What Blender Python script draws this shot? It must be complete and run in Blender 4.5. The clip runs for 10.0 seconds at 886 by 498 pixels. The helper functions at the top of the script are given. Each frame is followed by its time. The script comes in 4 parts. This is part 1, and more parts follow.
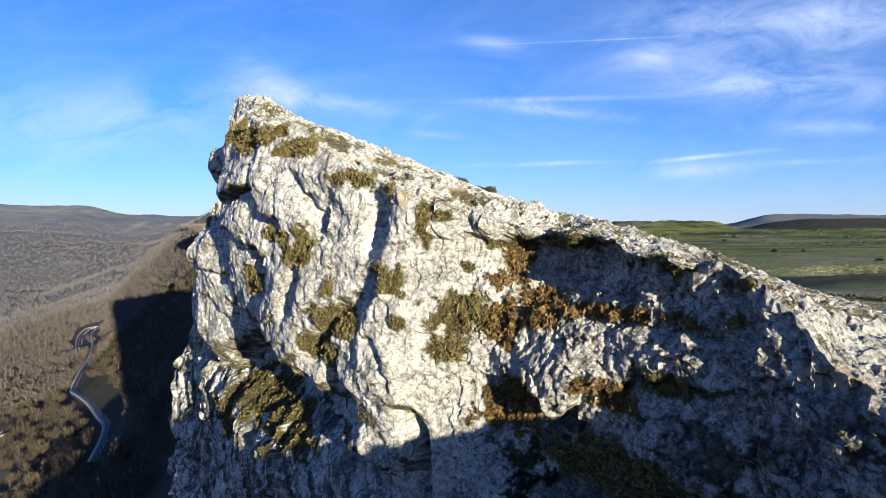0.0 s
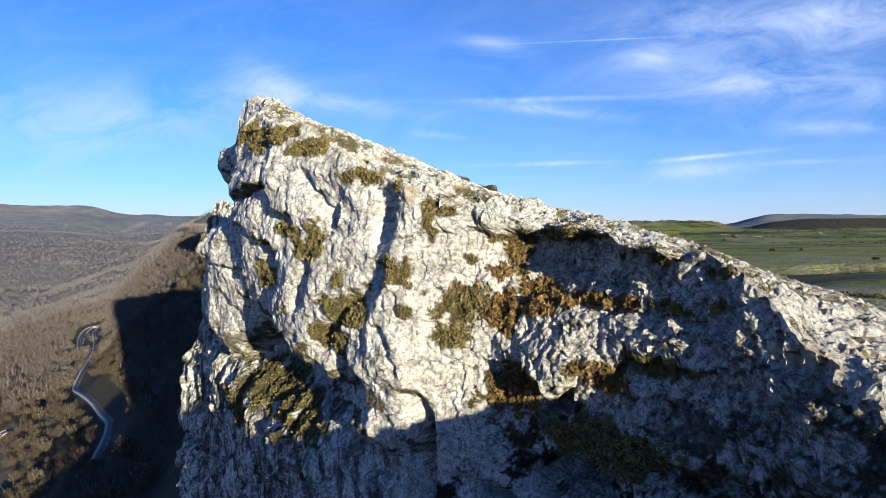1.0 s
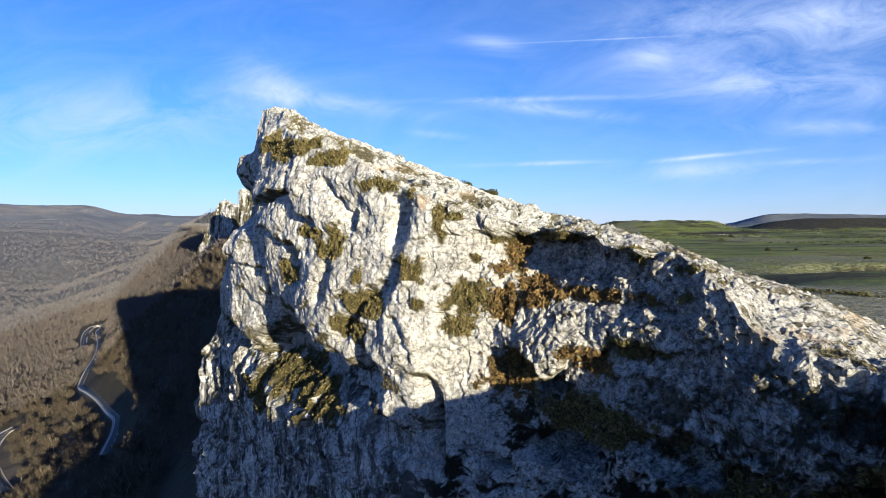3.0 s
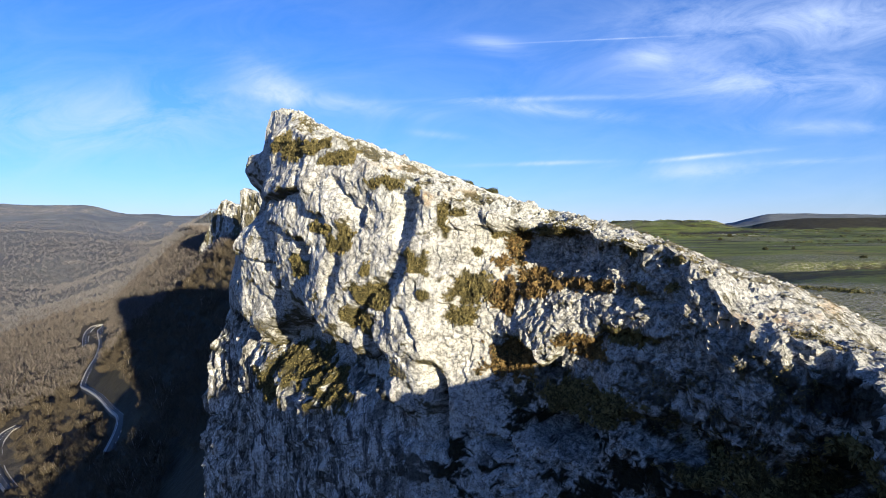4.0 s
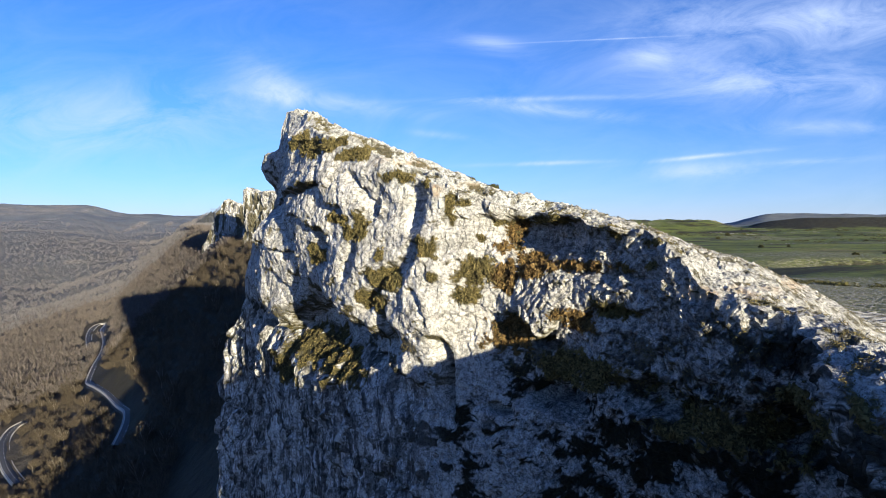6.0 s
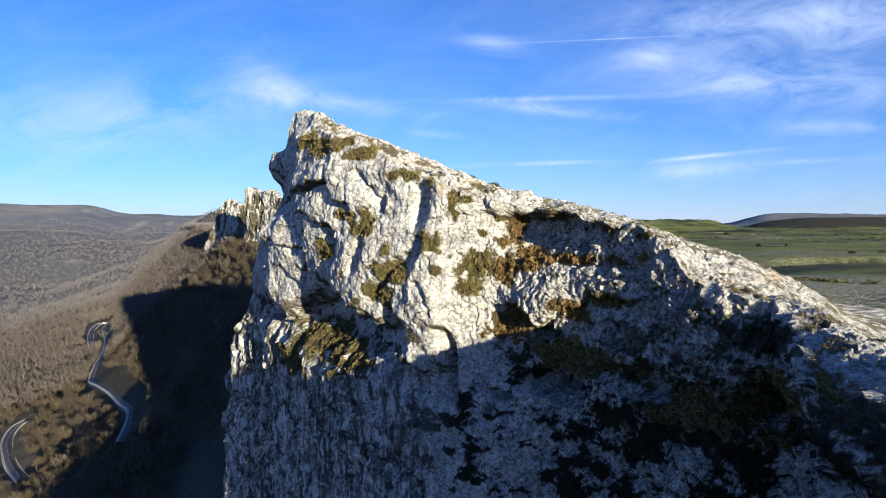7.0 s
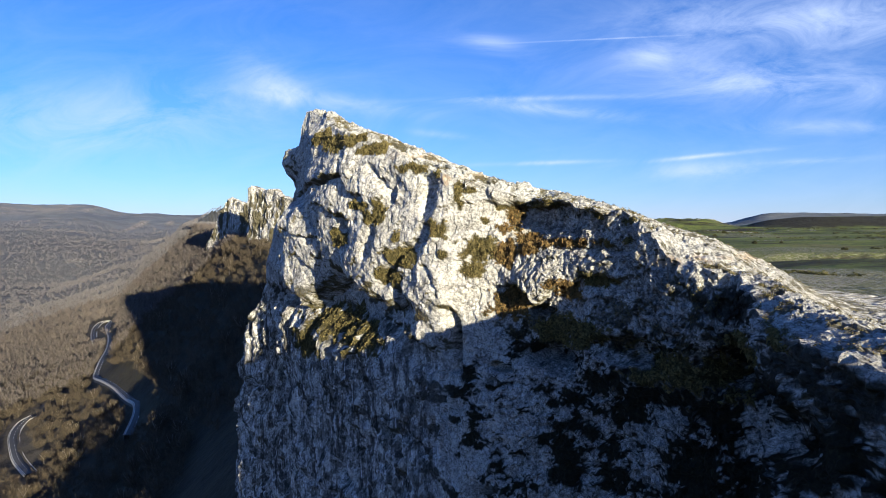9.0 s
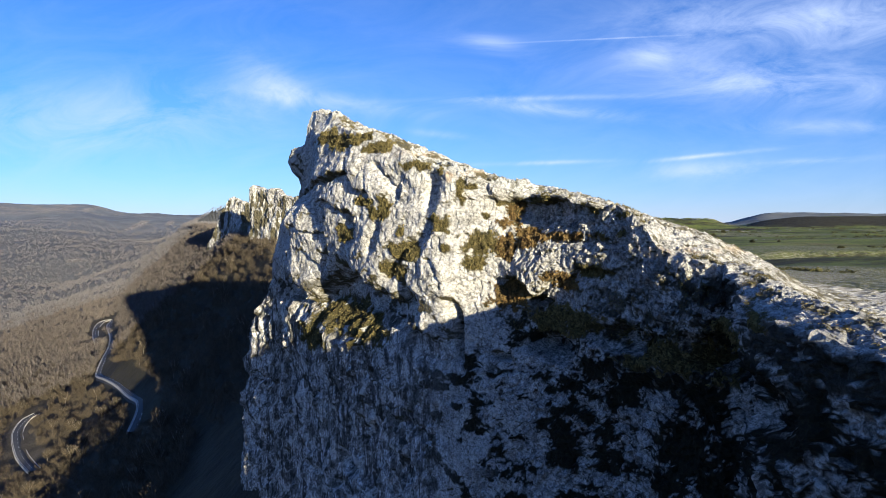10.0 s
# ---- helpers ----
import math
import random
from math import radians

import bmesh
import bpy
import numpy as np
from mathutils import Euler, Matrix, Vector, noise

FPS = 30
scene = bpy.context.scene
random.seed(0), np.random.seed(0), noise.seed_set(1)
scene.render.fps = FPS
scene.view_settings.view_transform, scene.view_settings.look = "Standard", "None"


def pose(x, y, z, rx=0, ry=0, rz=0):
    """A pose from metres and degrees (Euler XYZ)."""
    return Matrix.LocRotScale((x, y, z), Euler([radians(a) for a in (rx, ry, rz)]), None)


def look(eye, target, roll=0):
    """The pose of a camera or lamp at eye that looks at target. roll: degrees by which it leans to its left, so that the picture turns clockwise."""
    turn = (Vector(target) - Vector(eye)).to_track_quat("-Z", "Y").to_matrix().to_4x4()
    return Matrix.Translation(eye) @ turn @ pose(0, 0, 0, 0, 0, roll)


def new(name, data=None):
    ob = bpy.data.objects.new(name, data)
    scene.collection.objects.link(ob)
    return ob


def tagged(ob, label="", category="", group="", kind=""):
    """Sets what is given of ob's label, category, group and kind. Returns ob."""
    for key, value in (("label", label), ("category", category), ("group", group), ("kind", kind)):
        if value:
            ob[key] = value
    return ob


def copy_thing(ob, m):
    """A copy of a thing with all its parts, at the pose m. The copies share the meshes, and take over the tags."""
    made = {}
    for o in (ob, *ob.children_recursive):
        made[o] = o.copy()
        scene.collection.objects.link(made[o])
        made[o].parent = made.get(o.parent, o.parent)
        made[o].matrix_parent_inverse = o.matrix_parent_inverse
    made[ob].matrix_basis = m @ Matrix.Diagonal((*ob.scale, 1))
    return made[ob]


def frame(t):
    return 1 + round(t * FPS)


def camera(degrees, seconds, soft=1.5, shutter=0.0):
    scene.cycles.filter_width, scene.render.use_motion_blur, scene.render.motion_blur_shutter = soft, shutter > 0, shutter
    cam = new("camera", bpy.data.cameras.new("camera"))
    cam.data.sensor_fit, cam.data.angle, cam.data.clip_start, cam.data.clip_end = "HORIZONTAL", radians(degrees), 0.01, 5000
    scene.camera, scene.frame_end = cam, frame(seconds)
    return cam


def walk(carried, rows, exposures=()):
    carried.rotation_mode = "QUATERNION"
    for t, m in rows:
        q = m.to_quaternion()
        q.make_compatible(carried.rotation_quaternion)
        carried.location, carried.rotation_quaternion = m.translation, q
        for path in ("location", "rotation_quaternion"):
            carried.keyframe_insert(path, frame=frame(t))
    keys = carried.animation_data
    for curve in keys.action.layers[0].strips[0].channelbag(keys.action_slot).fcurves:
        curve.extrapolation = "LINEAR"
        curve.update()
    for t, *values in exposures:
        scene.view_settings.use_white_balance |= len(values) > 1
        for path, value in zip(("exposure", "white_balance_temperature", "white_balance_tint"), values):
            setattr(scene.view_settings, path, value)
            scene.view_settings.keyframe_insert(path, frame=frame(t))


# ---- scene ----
# Camera: a drone that backs away from the rock and sinks slowly.
cam = camera(75, 10.0, soft=0.5)
PATH = [(0, 0, 0, 0, 87.43), (0.5, -0.119, -0.988, -0.11, 87.43), (1, -0.265, -2.063, -0.287, 87.43), (1.5, -0.403, -3.199, -0.31, 87.43),
        (2, -0.531, -4.362, -0.164, 87.41), (2.5, -0.661, -5.515, -0.013, 87.4), (4, -1.072, -9.043, -0.33, 87.39), (4.5, -1.21, -10.234, -0.587, 87.39),
        (5, -1.359, -11.419, -0.813, 87.39), (5.5, -1.5, -12.602, -1.002, 87.39), (7, -1.905, -16.197, -1.506, 87.38), (7.5, -2.055, -17.418, -1.739, 87.37),
        (8, -2.184, -18.613, -1.994, 87.36), (8.5, -2.32, -19.811, -2.257, 87.36), (9, -2.456, -21.022, -2.51, 87.35), (9.5, -2.6, -22.219, -2.739, 87.35),
        (10, -2.713, -23.4, -2.969, 87.34)]
walk(cam, [(t, pose(x, y, z, tilt, 0, 0)) for t, x, y, z, tilt in PATH],
     [(0, 1.88, 5500, 13), (10, 1.88, 5500, 13)])

# ---- light: a low winter sun from behind and to the right, blue sky with thin cloud ----
SUN_TO = Vector((0.510, -0.860, 0.141)).normalized()
SUN_ELEV = math.asin(SUN_TO.z)
SUN_AZ = math.atan2(SUN_TO.x, SUN_TO.y)
world = bpy.data.worlds.new("world")
scene.world = world
world.use_nodes = True
wt = world.node_tree
sky = wt.nodes.new("ShaderNodeTexSky")
sky.sky_type = "NISHITA"
sky.sun_disc = False
sky.sun_elevation = SUN_ELEV
sky.sun_rotation = SUN_AZ
sky.altitude = 1000
sky.dust_density = 0.0
sky.ozone_density = 5.0


def wn(kind, *links, **values):
    n = wt.nodes.new(kind)
    for key, v in values.items():
        n.inputs[key].default_value = v
    for key, out in links:
        wt.links.new(out, n.inputs[key])
    return n


def wmath(op, a, b=0.5):
    n = wt.nodes.new("ShaderNodeMath")
    n.operation = op
    for sock, v in zip(n.inputs, (a, b)):
        if isinstance(v, (int, float)):
            sock.default_value = v
        else:
            wt.links.new(v, sock)
    return n.outputs[0]


# thin high cloud: wisps over the whole sky, thicker in a few banks (tangent of bearing, tangent of height, half sizes, lean, weight)
BANKS = [(0.62, 0.345, 0.25, 0.045, 0.02, 0.75), (0.57, 0.238, 0.22, 0.038, -0.05, 0.72), (0.45, 0.090, 0.095, 0.013, 0.04, 0.62), (-0.19, 0.205, 0.13, 0.014, -0.12, 0.60),
         (-0.29, 0.240, 0.06, 0.030, -0.4, 0.42), (0.085, 0.303, 0.05, 0.015, -0.15, 0.42), (0.17, 0.102, 0.11, 0.0036, 0.03, 0.75),
         (0.19, 0.193, 0.13, 0.010, -0.10, 0.55), (-0.58, 0.175, 0.32, 0.060, 0.05, 0.40), (0.44, 0.113, 0.11, 0.0036, 0.10, 0.65), (0.29, 0.313, 0.13, 0.0012, 0.045, 0.40),
         (0.16, 0.212, 0.20, 0.0045, 0.02, 0.45), (0.66, 0.165, 0.14, 0.012, 0.0, 0.40), (0.63, 0.105, 0.09, 0.005, 0.05, 0.40), (0.36, 0.285, 0.06, 0.02, 0.2, 0.5), (0.0, 0.150, 0.05, 0.006, -0.1, 0.4)]
tc = wn("ShaderNodeTexCoord")
xyz = wn("ShaderNodeSeparateXYZ", ("Vector", tc.outputs["Generated"]))
ahead = wmath("MAXIMUM", wmath("ABSOLUTE", xyz.outputs[1]), 0.08)
bearing, height = wmath("DIVIDE", xyz.outputs[0], ahead), wmath("DIVIDE", xyz.outputs[2], ahead)
flat = wn("ShaderNodeCombineXYZ", ("X", wmath("MULTIPLY", bearing, 2.2)), ("Y", wmath("SUBTRACT", wmath("MULTIPLY", height, 6.0), wmath("MULTIPLY", bearing, 0.6))),
          ("Z", xyz.outputs[1]))
wisp = wn("ShaderNodeTexNoise", ("Vector", flat.outputs[0]), Scale=2.2, Detail=9.0, Roughness=0.64, Distortion=0.7)
total = 0.09
haze = wmath("MULTIPLY", wmath("POWER", 2.718, wmath("MULTIPLY", wmath("MAXIMUM", height, 0.0), -10.0)), 0.42)
for u0, v0, wu, wv, lean_, weight in BANKS:
    du = wmath("SUBTRACT", bearing, u0)
    dv = wmath("SUBTRACT", wmath("SUBTRACT", height, v0), wmath("MULTIPLY", du, lean_))
    r2 = wmath("ADD", wmath("POWER", wmath("ABSOLUTE", wmath("DIVIDE", du, wu)), 2.0), wmath("POWER", wmath("ABSOLUTE", wmath("DIVIDE", dv, wv)), 2.0))
    total = wmath("ADD", wmath("MULTIPLY", wmath("POWER", 2.718, wmath("MULTIPLY", r2, -1.0)), weight), total)
thick = wn("ShaderNodeMapRange", ("Value", wisp.outputs[0]))
thick.inputs["From Min"].default_value, thick.inputs["From Max"].default_value = 0.33, 0.66
cloudy = wt.nodes.new("ShaderNodeMix")
cloudy.data_type = "RGBA"
wt.links.new(wmath("MINIMUM", wmath("ADD", wmath("MULTIPLY", thick.outputs[0], total), haze), 0.88), cloudy.inputs[0])
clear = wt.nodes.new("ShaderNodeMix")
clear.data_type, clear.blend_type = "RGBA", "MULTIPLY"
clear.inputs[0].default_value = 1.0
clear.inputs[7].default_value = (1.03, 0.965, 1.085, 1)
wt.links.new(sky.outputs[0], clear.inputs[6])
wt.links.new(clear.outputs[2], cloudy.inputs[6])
cloudy.inputs[7].default_value = (4.15, 4.55, 5.35, 1)
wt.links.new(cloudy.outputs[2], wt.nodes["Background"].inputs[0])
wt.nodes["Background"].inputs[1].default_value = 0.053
sun = new("sun", bpy.data.lights.new("sun", "SUN"))
sun.data.energy = 3.6
sun.data.angle = radians(0.5)
sun.data.color = (1.0, 0.80, 0.455)
sun.matrix_world = look((0, 0, 0), -SUN_TO)


# ---- shape arithmetic (numpy) ----
def smooth(x, a, b):
    u = np.clip((x - a) / (b - a), 0.0, 1.0)
    return u * u * (3 - 2 * u)


def hash01(ix, iy, iz, seed):
    h = (ix * 374761393 + iy * 668265263 + iz * 2147483647 + seed * 974634777) & 0xFFFFFFFF
    h = ((h ^ (h >> 13)) * 1274126177) & 0xFFFFFFFF
    h = ((h ^ (h >> 16)) * 2246822519) & 0xFFFFFFFF
    return ((h ^ (h >> 15)) & 0xFFFFFF) / float(0xFFFFFF)


def noise3(x, y, z, seed=0):
    """Value noise, -1 to 1."""
    fx, fy, fz = np.floor(x), np.floor(y), np.floor(z)
    ix, iy, iz = fx.astype(np.int64), fy.astype(np.int64), fz.astype(np.int64)
    u, v, w = x - fx, y - fy, z - fz
    u, v, w = (a * a * a * (a * (a * 6 - 15) + 10) for a in (u, v, w))
    out = 0.0
    for dx in (0, 1):
        for dy in (0, 1):
            for dz in (0, 1):
                wgt = (u if dx else 1 - u) * (v if dy else 1 - v) * (w if dz else 1 - w)
                out = out + wgt * hash01(ix + dx, iy + dy, iz + dz, seed)
    return out * 2 - 1


def fbm(x, y, z, octaves=4, seed=0, gain=0.5):
    out, amp = 0.0, 1.0
    for k in range(octaves):
        out = out + amp * noise3(x * 2 ** k + 17.3 * k, y * 2 ** k - 9.1 * k, z * 2 ** k + 4.7 * k, seed + k)
        amp *= gain
    return out


def billow(x, y, z, octaves=4, seed=0, gain=0.5):
    """Rounded lobes with sharp creases, 0 in the creases."""
    out, amp = 0.0, 1.0
    for k in range(octaves):
        out = out + amp * np.abs(noise3(x * 2 ** k + 7.7 * k, y * 2 ** k + 3.1 * k, z * 2 ** k - 5.9 * k, seed + k))
        amp *= gain
    return out


def cells(x, y, z, seed=0):
    """Worley noise: distance to the nearest point, to the second nearest, and a random value for each cell."""
    fx, fy, fz = np.floor(x).astype(np.int64), np.floor(y).astype(np.int64), np.floor(z).astype(np.int64)
    f1 = np.full(x.shape, 9.0)
    f2 = np.full(x.shape, 9.0)
    val = np.zeros(x.shape)
    for dx in (-1, 0, 1):
        for dy in (-1, 0, 1):
            for dz in (-1, 0, 1):
                ix, iy, iz = fx + dx, fy + dy, fz + dz
                px = ix + hash01(ix, iy, iz, seed)
                py = iy + hash01(ix, iy, iz, seed + 1)
                pz = iz + hash01(ix, iy, iz, seed + 2)
                d = np.sqrt((px - x) ** 2 + (py - y) ** 2 + (pz - z) ** 2)
                near = d < f1
                f2 = np.where(near, f1, np.minimum(f2, d))
                val = np.where(near, hash01(ix, iy, iz, seed + 3), val)
                f1 = np.where(near, d, f1)
    return f1, f2, val


def facets(x, y, z, seed=0):
    """Broken faces: each Worley cell is a flat facet with a tilt and a height of its own, 0.5 high on average."""
    fx, fy, fz = np.floor(x).astype(np.int64), np.floor(y).astype(np.int64), np.floor(z).astype(np.int64)
    f1 = np.full(x.shape, 9.0)
    out = np.zeros(x.shape)
    for dx in (-1, 0, 1):
        for dy in (-1, 0, 1):
            for dz in (-1, 0, 1):
                ix, iy, iz = fx + dx, fy + dy, fz + dz
                ex = ix + hash01(ix, iy, iz, seed) - x
                ey = iy + hash01(ix, iy, iz, seed + 1) - y
                ez = iz + hash01(ix, iy, iz, seed + 2) - z
                d = ex * ex + ey * ey + ez * ez
                near = d < f1
                g = hash01(ix, iy, iz, seed + 3) + 0.9 * ((hash01(ix, iy, iz, seed + 4) - 0.5) * ex + (hash01(ix, iy, iz, seed + 5) - 0.5) * ey
                                                          + (hash01(ix, iy, iz, seed + 6) - 0.5) * ez)
                out = np.where(near, g, out)
                f1 = np.where(near, d, f1)
    return out


def catmull(points, n=40):
    p = np.array(points, float)
    q = np.vstack([2 * p[0] - p[1], p, 2 * p[-1] - p[-2]])
    u = np.linspace(0, 1, n, endpoint=False)[:, None]
    out = []
    for i in range(1, len(q) - 2):
        a, b, c, d = q[i - 1], q[i], q[i + 1], q[i + 2]
        out.append(0.5 * (2 * b + (c - a) * u + (2 * a - 5 * b + 4 * c - d) * u ** 2 + (3 * b - a - 3 * c + d) * u ** 3))
    return np.vstack(out + [p[-1:]])


# The line of the cliff's edge in plan, from behind the camera to the far end of the lower buttress.
EDGE = [(100, -135), (61, -78), (28.0, -32), (14.8, 3), (17.2, 14.0), (15.0, 16.8), (12.7, 19.8), (9.6, 24.0), (3.2, 28.2), (-2, 33),
        (-11.5, 45.5), (-21, 58.5), (-30, 71), (-38, 83), (-42, 95), (-38, 115)]
EDGE_LINE = catmull(EDGE)
EDGE_S = np.r_[0, np.cumsum(np.linalg.norm(np.diff(EDGE_LINE, axis=0), axis=1))]
EDGE_S = EDGE_S - EDGE_S[8 * 40] + 29.6
_t = np.gradient(EDGE_LINE, axis=0)
_t /= np.linalg.norm(_t, axis=1)[:, None]
EDGE_N = np.stack([-_t[:, 1], _t[:, 0]], 1)
# Height of the edge along it.
CREST = [(-130, -14), (-85, -12), (-38, -10), (-15, -8.6), (-5, -8.1), (0, -8.0), (3, -7.7), (6, -7.0), (9, -6.3), (11.5, -6.0), (14, -5.6),
         (16.5, -4.0), (18.7, -2.5), (20.5, -1.8), (22, -1.4), (26, -0.6), (30, -0.3), (37, 1.9),
         (41, 4.0), (45, 6.1), (53, 7.9), (58, 9.6), (64, 11.4), (69, 12.9), (70.6, 13.3), (71.2, 11.8), (71.6, 8.6), (75, 7.6), (77.0, 5.8), (77.8, 2.6), (78.4, -2), (80, -6), (83, -12), (88, -18), (93, -21), (97, -24),
         (101, -33), (106, -42), (120, -50), (132, -55)]
# Level sections of the face: at each height, pairs of (place along the edge, how far the face stands out).
SECTIONS = {
    13: [(16, 0), (40, 0), (48, -1.5), (56, -1.8), (66, -1.0), (70, -1.0), (74, 0.0), (80, 0.4)],
    7: [(16, 0), (22, 0.3), (30, -1), (34, -0.8), (37, 0.6), (44, 2.0), (49, 3.5), (56, 3.6), (60, 3.0), (66, 1.2), (71, -0.2), (75, 0.7), (78, 0.6), (82, 0.2)],
    2.5: [(16, 0), (22, 0.4), (29, -1.8), (33, -1.0), (35.5, 1.0), (38, 1.4), (41, 2.0), (44, 3.3), (48, 4.3), (54, 4.6), (58, 4.2),
          (62, 2.9), (66, 1.2), (70, -0.5), (74, -1.7), (78, -2.4), (82, -2.4)],
    -4: [(5, 0.4), (10, 0.8), (16, 0.2), (19, -0.3), (21.5, -0.1), (23, -0.6), (25, -1.3), (27, -1.8), (30, -2.3), (33, -1.1), (35, 0.6), (36.5, 1.8),
         (39, 1.9), (43, 3.2), (48, 3.8), (55, 4.1), (59, 3.6), (63, 3.9), (66, 4.0), (69, 3.0), (73, 1.8), (78, 1.2), (84, 0.7)],
    -9: [(5, 0.5), (10, 1.0), (16, 0.3), (19, -0.3), (22, -0.3), (24, -0.9), (27, -1.5), (29, -1.6), (31.5, -1.9), (34, -0.3), (36, 1.2), (38, 1.9), (44, 2.6), (50, 3.9),
         (54, 3.0), (58, 2.8), (62, 3.3), (66, 4.1), (68.5, 3.9), (71, 2.5), (75, 1.7), (79, 1.5), (83, 1.2), (90, 0.7)],
    -12.5: [(5, 0.3), (16, -0.2), (20.7, 0.0), (27, -1.8), (31.5, -1.3), (35, 0.3), (36.5, 1.0), (39, 1.2), (41, 0.8), (46, -0.8), (55, -1.2), (61, -0.8), (66, -0.2), (74, 0.4), (80, 1.2), (95, 0.7)],
    -17: [(5, 0), (16, -1), (27, -1.0), (36, 0.3), (41, 0.7), (46, 1.6), (55, 2.2), (64, 1.9), (72, 1.0), (80, 0.9), (95, 0.9)],
    -35: [(5, 0), (40, 0.2), (80, 0.4)],
}
# Where the overhanging lobes end: along the edge, height of their hanging rim.
RIM = [(36, -9.4), (41.3, -9.4), (42.4, -10.0), (43.5, -10.9), (44.6, -10.5), (47.8, -10.1), (50, -9.2), (52, -8.6), (55, -8.7), (58, -9.4),
       (61, -11.0), (63.8, -13.1), (65.3, -11.8), (70, -11.6), (75, -12.4), (84, -12.4)]
# Forms on it: along the edge, height, half widths (near side, far side, up, down), how far they stand out.
BULGES = [(21.5, -1.2, 3, 6, 1.0, 1.0, 0.25), (36, -8, 2, 2.5, 3, 4, 0.5), (27.2, -7.6, 1.8, 2.2, 2.0, 1.9, 1.0), (65.0, -1.6, 4, 4, 1.7, 3, 1.2), (53.5, -0.6, 5, 5, 1.6, 2.2, 0.5),
          (46.5, -5.5, 3.2, 2.4, 3.0, 3.8, 0.5), (38.4, -8.8, 1.9, 2.2, 2.6, 3.2, 0.3)]
HOLLOWS = [(29.4, -1.7, 5.6, 2.5, 1.9, 2.3, -2.9), (50.0, -2.7, 1.2, 1.6, 0.8, 1.0, -1.7),
           (37.7, 0.0, 0.8, 1.1, 1.6, 1.7, -1.5), (42.2, -0.1, 0.7, 1.0, 1.2, 0.9, -0.9), (54.5, -9.2, 3.2, 3, 1.3, 1.6, -1.3)]
CAVES = [(26.6, -14.0, 2.6, 2.6, 1.2, 1.3, -3.5), (31, -15.4, 1.2, 1.6, 0.5, 0.6, -1.6), (19, -12.2, 2.6, 3.0, 1.0, 1.3, -2.6),
         (10.6, -12.2, 3, 3, 1.2, 1.5, -2.5), (27.5, -10.2, 1.4, 1.2, 0.5, 0.6, -1.8), (3, -13, 4, 3, 1.5, 2, -2.2),
         (35.6, -13.5, 0.45, 0.5, 2.3, 2.6, -2.2), (57, -33, 2.4, 2.4, 1.2, 2.0, -2.2)]


def levels(s, z, zs):
    rows = [np.interp(s, *np.array(SECTIONS[k], float).T) for k in zs]
    out = rows[0] + 0 * z
    for k in range(len(zs) - 1):
        u = smooth(z, zs[k], zs[k + 1])
        out = out * (1 - u) + rows[k + 1] * u
    return out


def section(s, z):
    """The face between its level sections; lobes that hang over a rim stand free of the wall below."""
    whole = levels(s, z, sorted(SECTIONS))
    rim = np.interp(s, *np.array(RIM, float).T)
    over = z - rim
    lobes = levels(s, z, (-9, -4, 2.5, 7, 13)) - 1.1 * np.exp(-np.clip(over, 0, 9) / 0.7)
    wall = levels(s, z, (-35, -17, -12.5))
    u = smooth(over, -0.9, 0.2)
    hung = wall * (1 - u) + lobes * u
    w = smooth(s, 40.2, 42.0) * smooth(s, 86, 79)
    return whole * (1 - w) + hung * w


def crest_height(s):
    c = np.array(CREST, float)
    return np.interp(s, c[:, 0], c[:, 1])


def forms(s, z, table, power=1.3):
    out = np.zeros_like(s)
    for s0, z0, wn, wf, up, dn, amp in table:
        a = (s - s0) / np.where(s < s0, wn, wf)
        b = (z - z0) / np.where(z > z0, up, dn)
        out += amp * np.exp(-(a * a + b * b) ** power)
    return out


def seam(s, z, points, groove, width, up=0.0, up_len=2.0, down=0.0, down_len=3.0):
    """A crack or overhanging lip along a line on the face: what lies above it stands out, what lies below is set back."""
    pts = sorted(points)
    best = np.full(s.shape, 1e9)
    for (ax, az), (bx, bz) in zip(points[:-1], points[1:]):
        dx, dz = 0.65 * (bx - ax), bz - az
        u = np.clip((0.65 * (s - ax) * dx + (z - az) * dz) / (dx * dx + dz * dz), 0, 1)
        best = np.minimum(best, np.hypot(0.65 * (s - ax) - u * dx, z - az - u * dz))
    line = np.interp(s, [p[0] for p in pts], [p[1] for p in pts])
    over = smooth(z - line, -0.14, 0.14)
    return -groove * np.exp(-(best / width) ** 2) + over * up * np.exp(-best / up_len) - (1 - over) * down * np.exp(-best / down_len)


